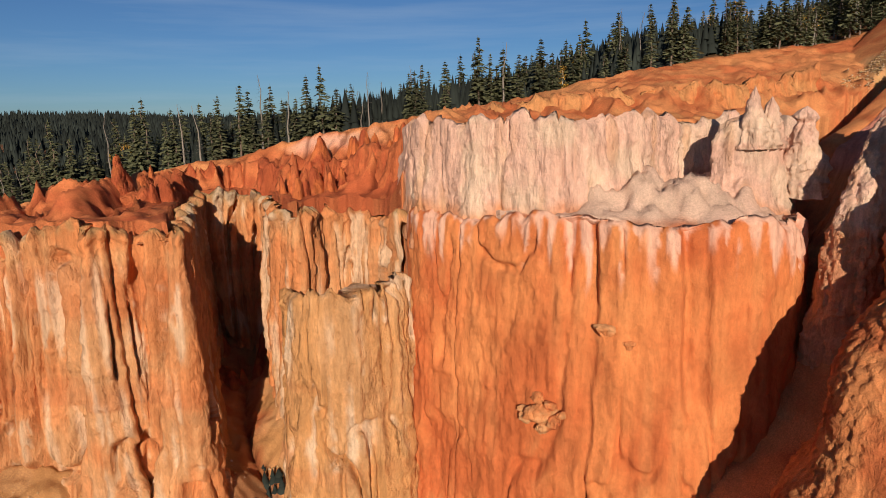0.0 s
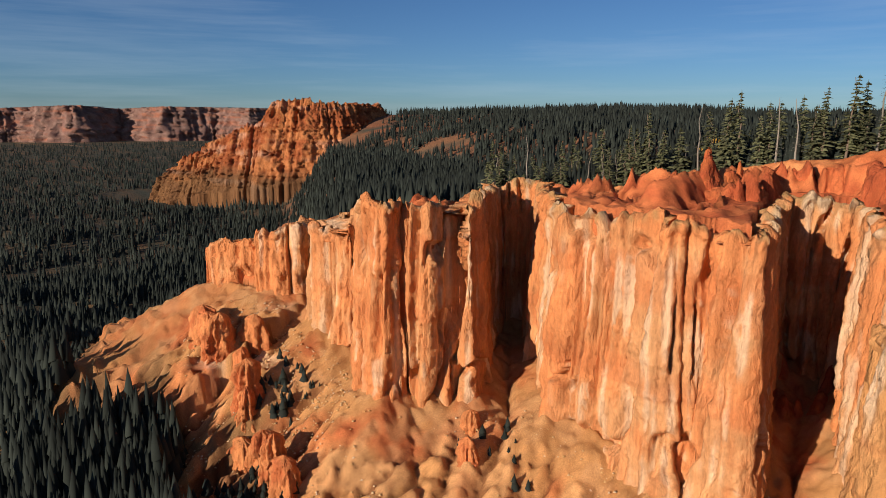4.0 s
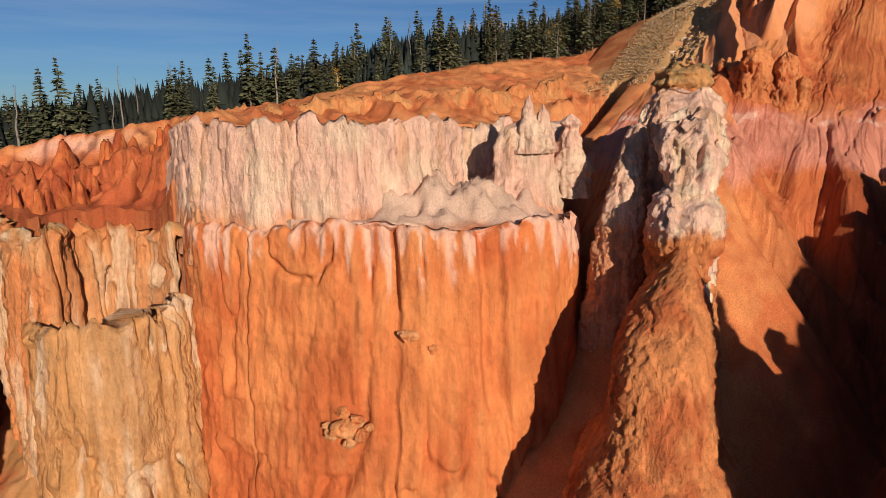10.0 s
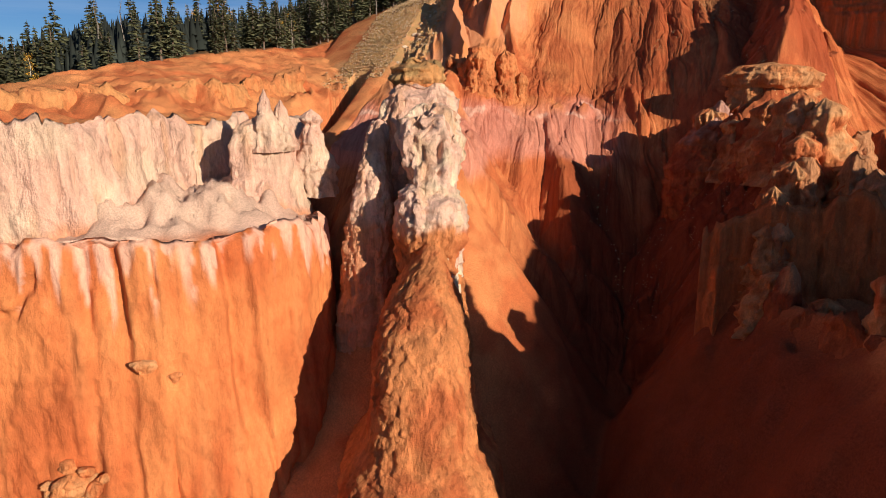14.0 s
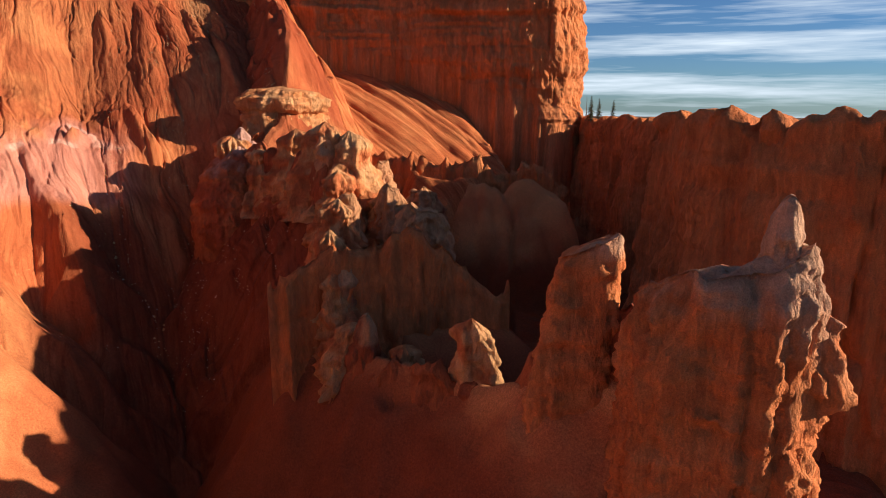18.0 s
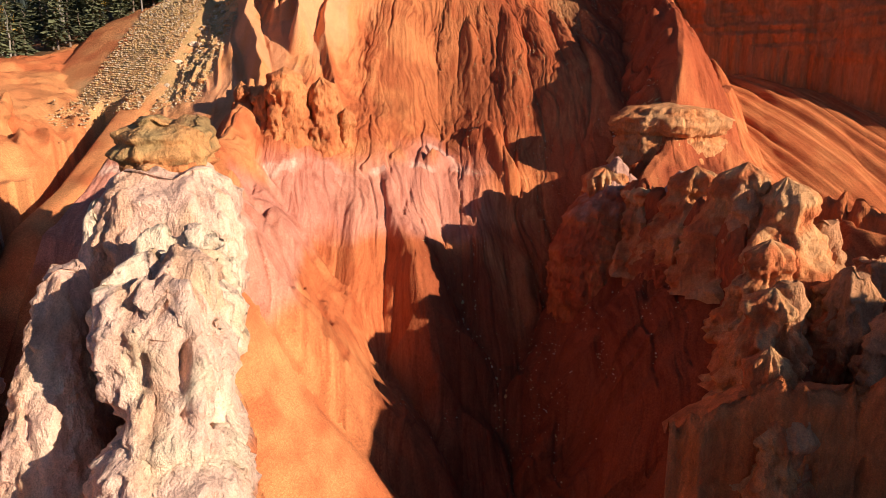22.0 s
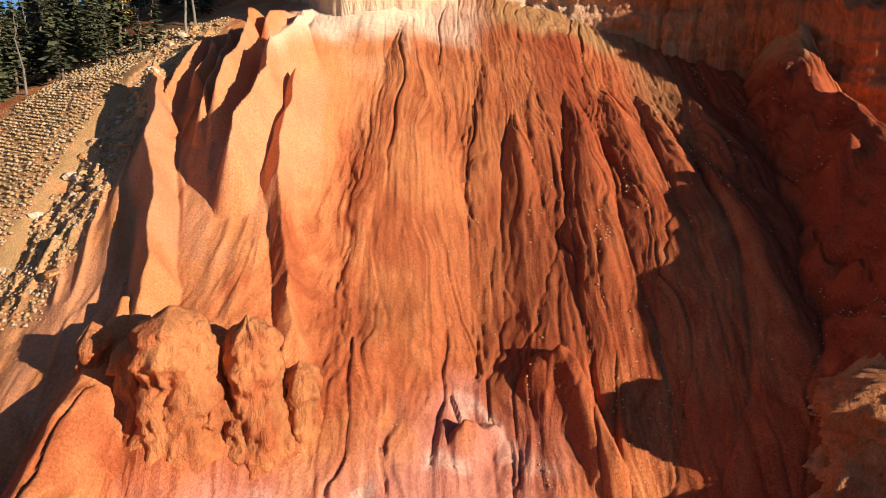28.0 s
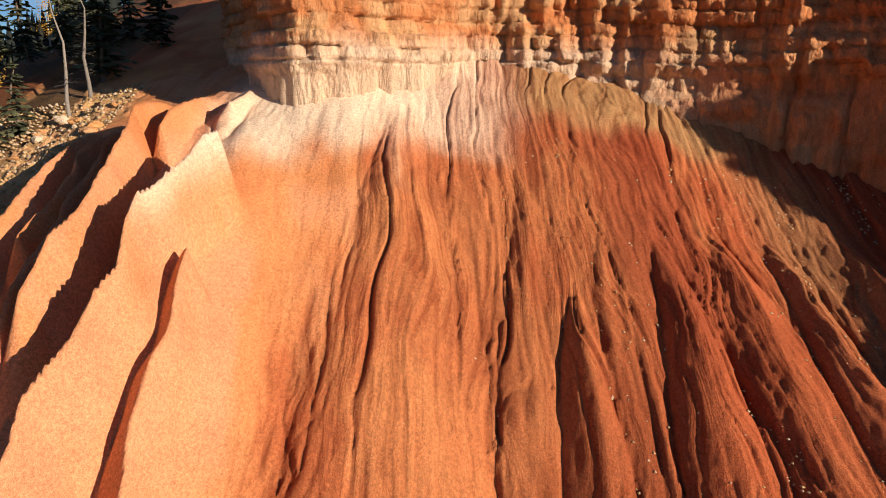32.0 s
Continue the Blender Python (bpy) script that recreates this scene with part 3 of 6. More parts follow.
    lower = lerp(lower, np.minimum(lower, 30), np.maximum(smooth(-20, -48, y), smooth(262, 300, x) * smooth(70, 30, y)) * (x > 55))
    isin = inside(x, y, TERRACE_POLY) & (lipd > 3.0)
    q2 = 0.53 * (x - LIP[0][0]) + 0.85 * (y - LIP[0][1])
    upper = lerp(np.minimum(lower, upper), upper, smooth(-5, 55, q2))
    upper = np.where(x > 78, np.maximum(upper, lerp(upper, bw, smooth(78, 90, x))), upper)
    z = np.where(isin, upper, lower)
    # colours
    n = fbm(x / 6, y / 6, z / 3, 4, 51)
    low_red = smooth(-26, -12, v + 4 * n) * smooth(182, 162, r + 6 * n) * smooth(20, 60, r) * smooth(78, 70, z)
    red = blend(DEEP, ORANGE, smooth(-0.6, 0.6, n))
    red = blend(red, OCHRE, 0.35 * smooth(0.1, 0.7, fbm(x / 17, y / 17, 0, 3, 52)))
    tal = blend(OCHRE * 0.72, red * 0.75, smooth(-0.3, 0.5, fbm(x / 12, y / 12, 0, 3, 53) + 0.9 * crag))
    tal = blend(tal, BUFF * 0.8, 0.5 * smooth(0.0, 0.5, fbm(x / 5, y / 5, 0, 3, 57)) * smooth(60, 15, lipd))
    tal = blend(tal, CREAM, 0.35 * smooth(0.6, 0.75, vnoise(x / 40, y / 40, z / 3.0, 56)))
    tal = blend(tal, LITTER, 0.8 * np.clip(smooth(0.1, 0.5, fbm(x / 18, y / 18, 0, 4, 54) + 1.2 * smooth(18, 62, lipd) - 0.3), 0, 1) * smooth(12, 34, lipd))
    col = np.where((isin | (v > -76) & (r > 60))[..., None], red, tal)
    # red lower beds of the bowl, darkened further for the trench's deep shade
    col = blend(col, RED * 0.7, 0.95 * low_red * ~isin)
    pw = smooth(0.55, 0.8, t) * isin * smooth(-100, -40, x)
    col = blend(col, blend(RED, DEEP, smooth(-0.4, 0.5, n)), 0.8 * west * isin * smooth(0.75, 0.45, t))
    col = blend(col, PALE * 0.95, 0.55 * pw * smooth(0.15, 0.5, vnoise(x / 30, t * 6, 0, 55)) * smooth(-10, -30, x))
    wl = (~on_pale & isin & (x > -8) & (y < 150)).astype(float)
    col = blend(col, blend(CREAM, PALE, 0.8 + 0.2 * n) * 0.82, wl * smooth(82.2, 84.2, z + 0.8 * n))
    scree_ = smooth(-64, -70, v + 3 * n) * smooth(-92, -84, v + 5 * n) * smooth(186, 200, r) * smooth(8, -2, y - ry)
    col = blend(col, blend(TAN * 1.15, BUFF, smooth(-0.4, 0.5, fbm(x / 1.4, y / 1.4, 0, 3, 81))), 0.9 * scree_)
    forest = np.where(isin, smooth(0, 5, y - ry), 0)
    forest = np.maximum(forest, (~isin) & (lipd > 95) & (v < -70)) * 1.0
    forest = np.maximum(forest, smooth(400, 500, np.hypot(x, y)))
    col = blend(col, blend(LITTER, WOODS, smooth(250, 500, np.hypot(x, y))), np.clip(forest * (0.75 + 0.3 * n), 0, 1))
    return z, np.clip(col, 0.01, 0.9)


RIBS = [(-21, 252, 0.25, 6.5), (-4.4, 237, 0.18, 6.0), (6, 241, 0.12, 4.6), (12.2, 247, 0.13, 4.8), (18, 247, 0.10, 4.4), (23, 225, 0.15, 6.0), (-15, 240, 0.10, 2.6), (-27.5, 236, 0.10, 2.4), (-9, 250, 0.07, 2.6), (-1, 249, 0.06, 2.4), (3.5, 222, 0.10, 3.2), (27, 246, 0.1, 4.5),
        (-15, 196, 0.12, 3.4), (-4, 192, 0.12, 3.2), (-26, 172, 0.16, 3.6), (-36, 170, 0.15, 3.2), (-17, 173, 0.14, 3.4), (-44, 171, 0.15, 3.0), (32, 215, 0.1, 4.0)]


# thin fins on the slope's left: (v, r) along the crest, rise, half width
FINS = [([(-37.5, 232), (-41, 221), (-40.2, 214), (-42, 208), (-41.5, 203)], 7.0, 2.7), ([(-37.2, 222), (-37, 209), (-35.5, 200), (-31.5, 188)], 4.6, 2.6), ([(-48, 256), (-48.5, 240), (-46.5, 226), (-46.5, 214)], 5.6, 2.2),
        ([(-52, 258), (-52, 240), (-49.8, 226), (-48.6, 214)], 3.8, 1.7), ([(-56, 256), (-55.2, 240), (-53.2, 226)], 3.2, 1.7), ([(-59, 250), (-58.5, 236), (-56.5, 222)], 2.6, 1.7), ([(-62, 232), (-56.5, 217), (-51.5, 203), (-46, 185)], 4.2, 3.0),
        ([(-45, 256), (-45, 246), (-45.2, 238)], 3.4, 1.5), ([(-40.5, 254), (-40.5, 244)], 2.6, 1.4)]


def accumulate(z, dx):
    """The area that drains through each place, water running from row to row down the grid."""
    n, m = z.shape
    area = np.full((n, m), dx * dx)
    col = np.arange(m)
    for i in range(n - 1, 0, -1):
        row = z[i - 1]
        left, right = np.concatenate([[1e9], row[:-1]]), np.concatenate([row[1:], [1e9]])
        here = z[i]
        a, b, c = (here - left) * 0.707, here - row, (here - right) * 0.707
        go = np.where((a > b) & (a >= c), -1, np.where(c > b, 1, 0))
        area[i - 1] += np.bincount(col + go, weights=area[i], minlength=m)[:m]
    return area


def drain(z, dx, deep, power, side, most, amount=1.0, passes=2, wander=0.0):
    """Rills cut by running water: depth by drained area, with banks of an even steepness."""
    m = z.shape[1]
    ramp = side * dx * np.arange(m)[None]
    for _ in range(passes):
        cut = -np.minimum(deep / passes * accumulate(z + wander, dx) ** power, most) * amount
        cut = np.minimum.accumulate(cut - ramp, axis=1) + ramp
        cut = np.minimum.accumulate((cut + ramp)[:, ::-1], axis=1)[:, ::-1] - ramp
        cut[1:-1] = 0.25 * cut[:-2] + 0.5 * cut[1:-1] + 0.25 * cut[2:]
        cut[:, 1:-1] = 0.2 * cut[:, :-2] + 0.6 * cut[:, 1:-1] + 0.2 * cut[:, 2:]
        z = z + cut
    return z


def slope_relief(v, r, fins_too=False):
    """Rills and gullies that run down the bowl's slope."""
    wv = v + 3.0 * vnoise(v / 16, r / 22, 0, 61) + 1.0 * vnoise(v / 5, r / 8, 0, 62)
    g = 1.4 * np.abs(vnoise(wv / 14, r / 60, 0, 63)) + 0.6 * np.abs(vnoise(wv / 5.5, r / 26, 0, 64)) - 1.6
    for v0, r0, w0, h0 in RIBS:
        run = np.maximum(r0 - r, 0.0)
        half = 0.8 + w0 * run
        rise = 0.42 * h0 * smooth(0, 16, run) * smooth(75, 35, run)
        g = np.maximum(g, rise * (1 - (np.abs(v + 1.2 * vnoise(v / 6, r / 12, 0, 83) - v0) / half) ** 1.4) - 0.9)
    steep = smooth(-20, -36, v) * smooth(170, 192, r) * smooth(256, 240, r)
    sv_ = v + 0.25 * (r - 210) * smooth(-40, -60, v) + 1.4 * vnoise(v / 9, r / 16, 0, 68) + 0.6 * vnoise(v / 3, r / 6, 0, 69)
    if not fins_too:
        return g * (1 - 0.8 * steep) * smooth(100, 130, r)
    fins = 0.8 * (ridged(sv_ / 2.4, r / 18, 0, 70) ** 2 - 0.4) * smooth(-36, -40, v) - 1.8 * smooth(-37, -41, v)
    bent_v, bent_r = v + 0.7 * vnoise(v / 6, r / 9, 0, 68) + 0.35 * vnoise(v / 2, r / 3, 0, 69), r + 2.0 * vnoise(v / 5, r / 5, 0, 78)
    for line, rise, half in FINS:
        d = distance_to(bent_v, bent_r, [(*q, 0, 0) for q in line])[0]
        fins = np.maximum(fins, (rise + 1.0) * (1 - d / half) - 1.8)
    g = g * (1 - 0.8 * steep) + steep * fins
    return g * smooth(100, 130, r)


# ---------------------------------------------------------------- ground
def spread(a, b, step, far, grow):
    mid = list(np.arange(a, b + step / 2, step))
    lo, hi, d = a, b, step
    left, right = [], []
    while hi < far or lo > -far:
        d *= grow
        lo, hi = lo - d, hi + d
        left.append(lo)
        right.append(hi)
    return np.array(left[::-1] + mid + right)


GX, GY = spread(-175, 240, 0.65, 4300, 1.06), spread(-10, 228, 0.65, 4300, 1.06)
gx, gy = np.meshgrid(GX, GY)
gz, gcol = terrain(gx, gy)
gi, gj = np.searchsorted(GY, -9.5), np.searchsorted(GX, -174.5)
gi2, gj2 = np.searchsorted(GY, 215.0), np.searchsorted(GX, 60.0)
block = (slice(gi, gi2), slice(gj, gj2))
bx, by = gx[block], gy[block]
cut_in = inside(bx, by, TERRACE_POLY)
ld_ = distance_to(bx, by, LIP)[0]
much = np.where(cut_in, smooth(4, 12, ld_) * smooth(3, -8, by - np.interp(bx, RIM_X, RIM_Y)) * smooth(0, -12, bx) * 1.1, smooth(3, 16, ld_) * smooth(0, -25, bx))
gz0 = gz.copy()
gz[block] = drain(gz[block] + 0.35 * much * fbm(bx / 2.4, by / 2.4, 0, 3, 58), 0.65, 0.55, 0.22, 1.3, 1.1, much, 2, 0.5 * vnoise(bx / 3, by / 6, 0, 102))
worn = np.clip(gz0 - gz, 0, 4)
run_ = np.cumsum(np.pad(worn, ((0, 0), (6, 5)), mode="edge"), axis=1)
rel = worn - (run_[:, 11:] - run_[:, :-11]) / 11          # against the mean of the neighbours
# rill shade put into the colour: hollows darker, crests lighter than their neighbours
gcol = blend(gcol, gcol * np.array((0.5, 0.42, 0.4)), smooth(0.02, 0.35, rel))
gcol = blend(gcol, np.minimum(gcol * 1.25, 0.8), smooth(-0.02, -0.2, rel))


# the far side of the ridge, drained westward
gi, gj = np.searchsorted(GY, 20.0), np.searchsorted(GX, 140.0)
gi2, gj2 = np.searchsorted(GY, 130.0), np.searchsorted(GX, 239.0)
block = (slice(gi, gi2), slice(gj, gj2))
bx, by = gx[block], gy[block]
bv_, br_ = to_vr(bx, by)
much = smooth(42, 47, bv_)
gz[block] = drain((gz[block] + 0.3 * much * fbm(bx / 2.4, by / 2.4, 0, 3, 59)).T, 0.65, 0.5, 0.26, 1.2, 1.3, much.T, 2, 0.8 * vnoise(bx / 8, by / 5, 0, 103).T).T


def ground_height(x, y):
    """The finished ground's height at the nearest place of its grid."""
    j = np.clip(np.searchsorted(GX, x), 0, len(GX) - 1)
    i = np.clip(np.searchsorted(GY, y), 0, len(GY) - 1)
    return gz[i, j]


gv, gr = to_vr(gx, gy)
patch = smooth(-72, -66, gv) * smooth(46, 40, gv) * smooth(124, 132, gr) * smooth(270, 262, gr)
gz = gz - 3.0 * patch
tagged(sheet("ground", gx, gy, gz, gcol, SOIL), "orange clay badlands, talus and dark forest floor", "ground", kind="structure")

# the bowl's great slope, rilled and gullied
sv, sr = np.meshgrid(np.arange(-74, 48, 0.2), np.arange(122, 272, 0.2))
sx, sy = to_xy(sv, sr)
fine = vnoise(sv / 14, sr / 18, 0, 61)
big = np.abs(vnoise((sv + 3.0 * vnoise(sv / 16, sr / 22, 0, 61)) / 15, sr / 85, 0, 63))
wv = sv + 2.2 * fine + 0.9 * vnoise(sv / 4, sr / 6, 0, 62) + 0.22 * vnoise(sv / 1.5, sr / 4, 0, 71) + 3.0 * big
sz = bowl(sv, sr) + slope_relief(sv, sr, True)
bare = smooth(4, -4, sv + 22 - 0.31 * (sr - 245) + 3 * fine + 2.0 * vnoise(sv / 3, sr / 9, 0, 86)) * smooth(168, 182, sr)
best = np.full(sv.shape, -1e9)
fanv = wv.copy()
for v0, r0, w0, h0 in RIBS:
    run = np.maximum(r0 - sr, 0.0)
    q = h0 * smooth(0, 14, run) * smooth(75, 35, run) * (1 - np.abs(sv - v0) / (0.8 + w0 * run))
    m_ = (q > best) & (q > 0)
    best = np.where(m_, q, best)
    fanv = np.where(m_, v0 * 7.3 + (wv - v0) * 42 / (run + 18), fanv)
before = sz + 0.08 * fbm(sv / 1.2, sr / 4.5, 0, 3, 87)
sz = drain(before, 0.2, 0.034, 0.40, 1.3, 0.8, lerp(1, 0.3, bare) * (0.75 + 0.35 * vnoise(sv / 8, sr / 12, 0, 88)), 2, 0.5 * vnoise(sv / 2.6, sr / 5.5, 0, 100) + 0.3 * vnoise(sv / 0.9, sr / 2.0, 0, 101))
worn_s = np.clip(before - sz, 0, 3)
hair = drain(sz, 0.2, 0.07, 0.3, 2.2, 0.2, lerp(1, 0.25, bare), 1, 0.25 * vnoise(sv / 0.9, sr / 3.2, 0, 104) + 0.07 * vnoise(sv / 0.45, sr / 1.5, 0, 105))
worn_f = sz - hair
sz = hair
# rills that fan out from the head of each spur
fanv = fanv + 0.5 * vnoise(sv / 3.5, sr / 5, 0, 108) + 0.12 * vnoise(sv / 1.0, sr / 2.2, 0, 109)
fork = 0.55 * smooth(0.82, 0.99, ridged(fanv / 2.6, sr / 60, 0, 110)) * (0.5 + 0.5 * smooth(-0.4, 0.4, vnoise(sv / 5, sr / 14, 0, 111))) + 0.17 * smooth(0.62, 0.97, ridged(fanv / 0.85, sr / 22, 0, 112))
fork = fork * lerp(1, 0.12, bare)
sz = sz - fork
worn_f = worn_f + 0.8 * fork
sz = sz + (0.06 * fbm(sv / 0.9, sr / 1.4, 0, 3, 74)) * lerp(1, 0.5, bare)
edge = np.maximum(smooth(-70, -74, sv), np.maximum(smooth(45, 48, sv), smooth(125, 122, sr)))
sz = sz - 5 * edge
n_ = fbm(sv / 7, sr / 9, 0, 4, 75)
col = blend(DEEP, ORANGE, smooth(-0.7, 0.5, n_ - 0.3 * smooth(-15, 10, sv) + 0.9 * bare))
col = blend(col, np.array((0.64, 0.29, 0.15)), 0.6 * bare * smooth(-0.5, 0.5, n_ + 0.6 * vnoise(sv / 2.5, sr / 22, 0, 106)))
col = blend(col, blend(RED, DEEP, 0.3), 0.9 * smooth(-14, -4, sv) * smooth(-0.5, 0.4, vnoise(wv / 7, sr / 40, 0, 76) + 0.3 * n_) * smooth(165, 185, sr))
col = blend(col, OCHRE * 0.75, 0.22 * smooth(-30, -12, sv) * smooth(12, -6, sv) * smooth(185, 205, sr))
scree = smooth(0.22, 0.42, worn_s) * smooth(-0.25, 0.25, vnoise(sv / 7, sr / 22, 0, 64) + 0.25)
col = blend(col, TAN, 0.8 * np.maximum(scree, 0.8 * smooth(14, 22, sv) * smooth(30, 24, sv) * smooth(205, 215, sr)) * smooth(-22, 0, sv) * smooth(-0.3, 0.3, vnoise(sv / 10, sr / 30, 0, 77)))
# shade of the cut rills, put into the colour outside the scree
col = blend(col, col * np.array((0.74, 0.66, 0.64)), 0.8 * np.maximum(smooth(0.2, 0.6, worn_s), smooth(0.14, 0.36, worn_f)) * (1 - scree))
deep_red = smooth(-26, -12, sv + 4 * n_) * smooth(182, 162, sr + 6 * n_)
# red soil at the slope's foot, its colour also darkened to deepen the shade
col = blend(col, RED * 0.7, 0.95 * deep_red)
zb_ = sz + 2.0 * n_
col = blend(col, PINK, 0.75 * smooth(86, 90, zb_) * smooth(103, 98, zb_) * smooth(2, -12, sv))
col = blend(col, PALE, 0.75 * smooth(97.8, 98.3, zb_) * smooth(99.6, 98.9, zb_) * smooth(0, -12, sv) * smooth(-0.4, 0.2, vnoise(sv / 4, sr / 4, 0, 89)))
col = blend(col, TAN * 1.25, smooth(143, 147, zb_ + 0.1 * sv) * smooth(-14, -4, sv))
col = blend(col, CREAM, smooth(140.5, 146, zb_) * smooth(-4, -13, sv) * smooth(-46, -37, sv))
rub = smooth(-57, -63, sv + 3 * n_) * smooth(178, 200, sr)
col = blend(col, blend(TAN, BUFF, smooth(-0.4, 0.5, fbm(sv / 1.2, sr / 1.2, 0, 3, 81))), 0.9 * rub)
sz = sz + 0.5 * rub * fbm(sv / 1.6, sr / 1.6, 0, 3, 82)
col = blend(col, col * np.array((0.86, 0.74, 0.72)), smooth(-24, -10, sv + 5 * n_) * smooth(170, 190, sr))


def slope_height(v, r):
    """The finished slope's height at places of its grid."""
    i = np.clip(np.round((r - 122) / 0.2).astype(int), 0, sz.shape[0] - 1)
    j = np.clip(np.round((v + 74) / 0.2).astype(int), 0, sz.shape[1] - 1)
    return sz[i, j]


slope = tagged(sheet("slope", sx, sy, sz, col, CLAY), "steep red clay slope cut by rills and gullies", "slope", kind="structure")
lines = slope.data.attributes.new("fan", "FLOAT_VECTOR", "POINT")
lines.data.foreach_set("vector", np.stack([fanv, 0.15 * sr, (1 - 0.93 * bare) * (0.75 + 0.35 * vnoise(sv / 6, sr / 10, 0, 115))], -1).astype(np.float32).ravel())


# the ridge's east flank, at a finer grain than the ground under it
ev, er = np.meshgrid(np.arange(44, 96, 0.35), np.arange(150, 236, 0.35))
ex_, ey_ = to_xy(ev, er)
ez, ecol = terrain(ex_, ey_)
rim_ = np.maximum(np.maximum(smooth(46, 44, ev), smooth(93, 95.5, ev)), np.maximum(smooth(153, 150, er), smooth(232, 235.5, er)))
ez = ez + 0.25 - 4.0 * rim_
flank = tagged(sheet("slope", ex_, ey_, ez, blend(ecol, VIVID * 0.9, 0.5), CLAY), "gullied red clay flank behind the ridge", "slope", kind="structure")
lines = flank.data.attributes.new("fan", "FLOAT_VECTOR", "POINT")
lines.data.foreach_set("vector", np.stack([0.866 * ev + 0.5 * er, 0.05 * (0.5 * ev - 0.866 * er), np.ones(ev.shape)], -1).astype(np.float32).ravel())


# ---------------------------------------------------------------- rock walls
def cliff_colour(seed, lo=ORANGE, hi=BUFF, tone=0.6, white=0.0, caps=0.0):
    def f(x, y, z):
        n = fbm(x / 9, y / 9, z / 14, 4, seed)
        streak = vnoise((x + y) / 2.2, (x - y) / 2.2, z / 22, seed + 3)
        c = blend(lo, hi, np.clip(tone * smooth(-0.5, 0.6, n + 0.5 * streak), 0, 1))
        band = vnoise(x / 60, y / 60, z / 3.2, seed + 5)
        c = blend(c, DEEP, 0.35 * smooth(0.1, 0.7, band))
        c = blend(c, TAN * 0.8, caps * smooth(79.6, 81.6, z + 0.8 * n) * smooth(-0.5, 0.3, streak))
        if white:
            c = blend(c, CREAM, white * smooth(0.25, 0.75, streak + 0.4 * n))
        return c
    return f


def pale_colour(x, y, z):
    n = fbm(x / 5, y / 5, z / 7, 4, 91)
    c = blend(PALE * np.array((0.97, 0.92, 0.9)), CREAM, 0.6 * smooth(-0.1, 0.9, n))
    c = blend(c, ORANGE, 0.7 * smooth(86, 83, z + 1.6 * n))
    return blend(c, OCHRE, 0.35 * smooth(0.2, 0.7, vnoise(x / 2.0, y / 2.0, z / 12, 92)))


def lower_colour(x, y, z):
    n = fbm(x / 8, y / 8, z / 12, 4, 95)
    c = blend(DEEP, ORANGE, smooth(-0.7, 1.0, n)) * np.array((1.0, 0.92, 0.84))
    c = blend(c, OCHRE, 0.2 * smooth(0.0, 0.7, vnoise((x + y) / 2.6, (x - y) / 2.6, z / 25, 96)))
    st = vnoise((x + y) / 1.6, (x - y) / 1.6, z / 30, 97)
    c = blend(c, PALE, 0.7 * smooth(0.1, 0.6, st + (z - 78) / 9))
    return c


tagged(curtain("cliff_west", WEST_CLIFF, cliff_colour(80, tone=0.75, caps=0.8, white=0.5), flute=2.8, column=0.85, crack=5.5, gape=0.89, slit=0.35, cap=0.7, jag=1.8, ledge=0.22, rough=0.45, soften=3, step=0.3, rise=0.36, seed=100), "fluted orange limestone cliff with deep dark clefts", "cliff", kind="structure")
tagged(curtain("cliff_block", LOW_BLOCK, cliff_colour(84, OCHRE, BUFF, 0.8, 0.7), flute=2.6, column=0.6, crack=4.0, slit=0.3, cap=0.6, jag=2.0, ledge=0.25, back=12, seed=120), "buff and white streaked rock buttress", "cliff", kind="structure")
tagged(curtain("cliff_lower", LOWER_WALL, lower_colour, flute=0.45, crack=2.0, slit=0.1, ledge=0.16, rough=0.35, batter=0.05, soften=8, back=4, step=0.33, rise=0.4, skirt=25, seed=140, mat=SHEER), "smooth orange cliff with thin cracks", "cliff", kind="structure")
tagged(curtain("cliff_pale", PALE_WALL, pale_colour, flute=0.9, crack=2.0, slit=0.2, ledge=0.35, rough=0.45, batter=0.05, jag=1.0, back=6, seed=160, soften=6), "pale pink and cream limestone cliff", "cliff", kind="structure")

BADLANDS = polar([(-31, 160, 83, 78), (-28, 152, 85.5, 79), (-24, 147, 86.5, 80), (-22, 152, 87, 80), (-20.5, 174, 88, 81), (-15, 177, 89.5, 81), (-12, 158, 89, 80), (-8, 160, 90.5, 80), (-4, 156, 92.5, 80), (-1.5, 146, 96, 81)])
tagged(curtain("cliff_badlands", BADLANDS, cliff_colour(85, RED * 1.15, DEEP * 1.1, 0.8), flute=2.6, column=0.3, crack=3.2, gape=0.85, slit=0.4, ledge=0.2, rough=0.6, batter=0.35, jag=3.0, back=6, skirt=3, step=0.4, seed=285, soften=4), "red badland pinnacles above the cliff's lip", "cliff", kind="structure")


def vr(rows):
    return [(*to_xy(v, r), t, f) for v, r, t, f in rows]


EAST_RIDGE = vr([(44, 196, 117, 100), (34, 186, 112, 95), (26, 175, 102, 82), (16, 166, 98, 70), (17, 158, 97, 66), (24, 146, 97, 62), (24, 135, 95, 58), (21, 122, 86, 52), (15, 108, 77, 50), (15, 99, 75, 49),
                 (18, 91, 75, 47), (22, 82, 76, 45), (25, 73, 80, 42), (29, 64, 92, 40), (34, 56, 90, 38), (44, 58, 86, 40), (48, 80, 82, 60)])
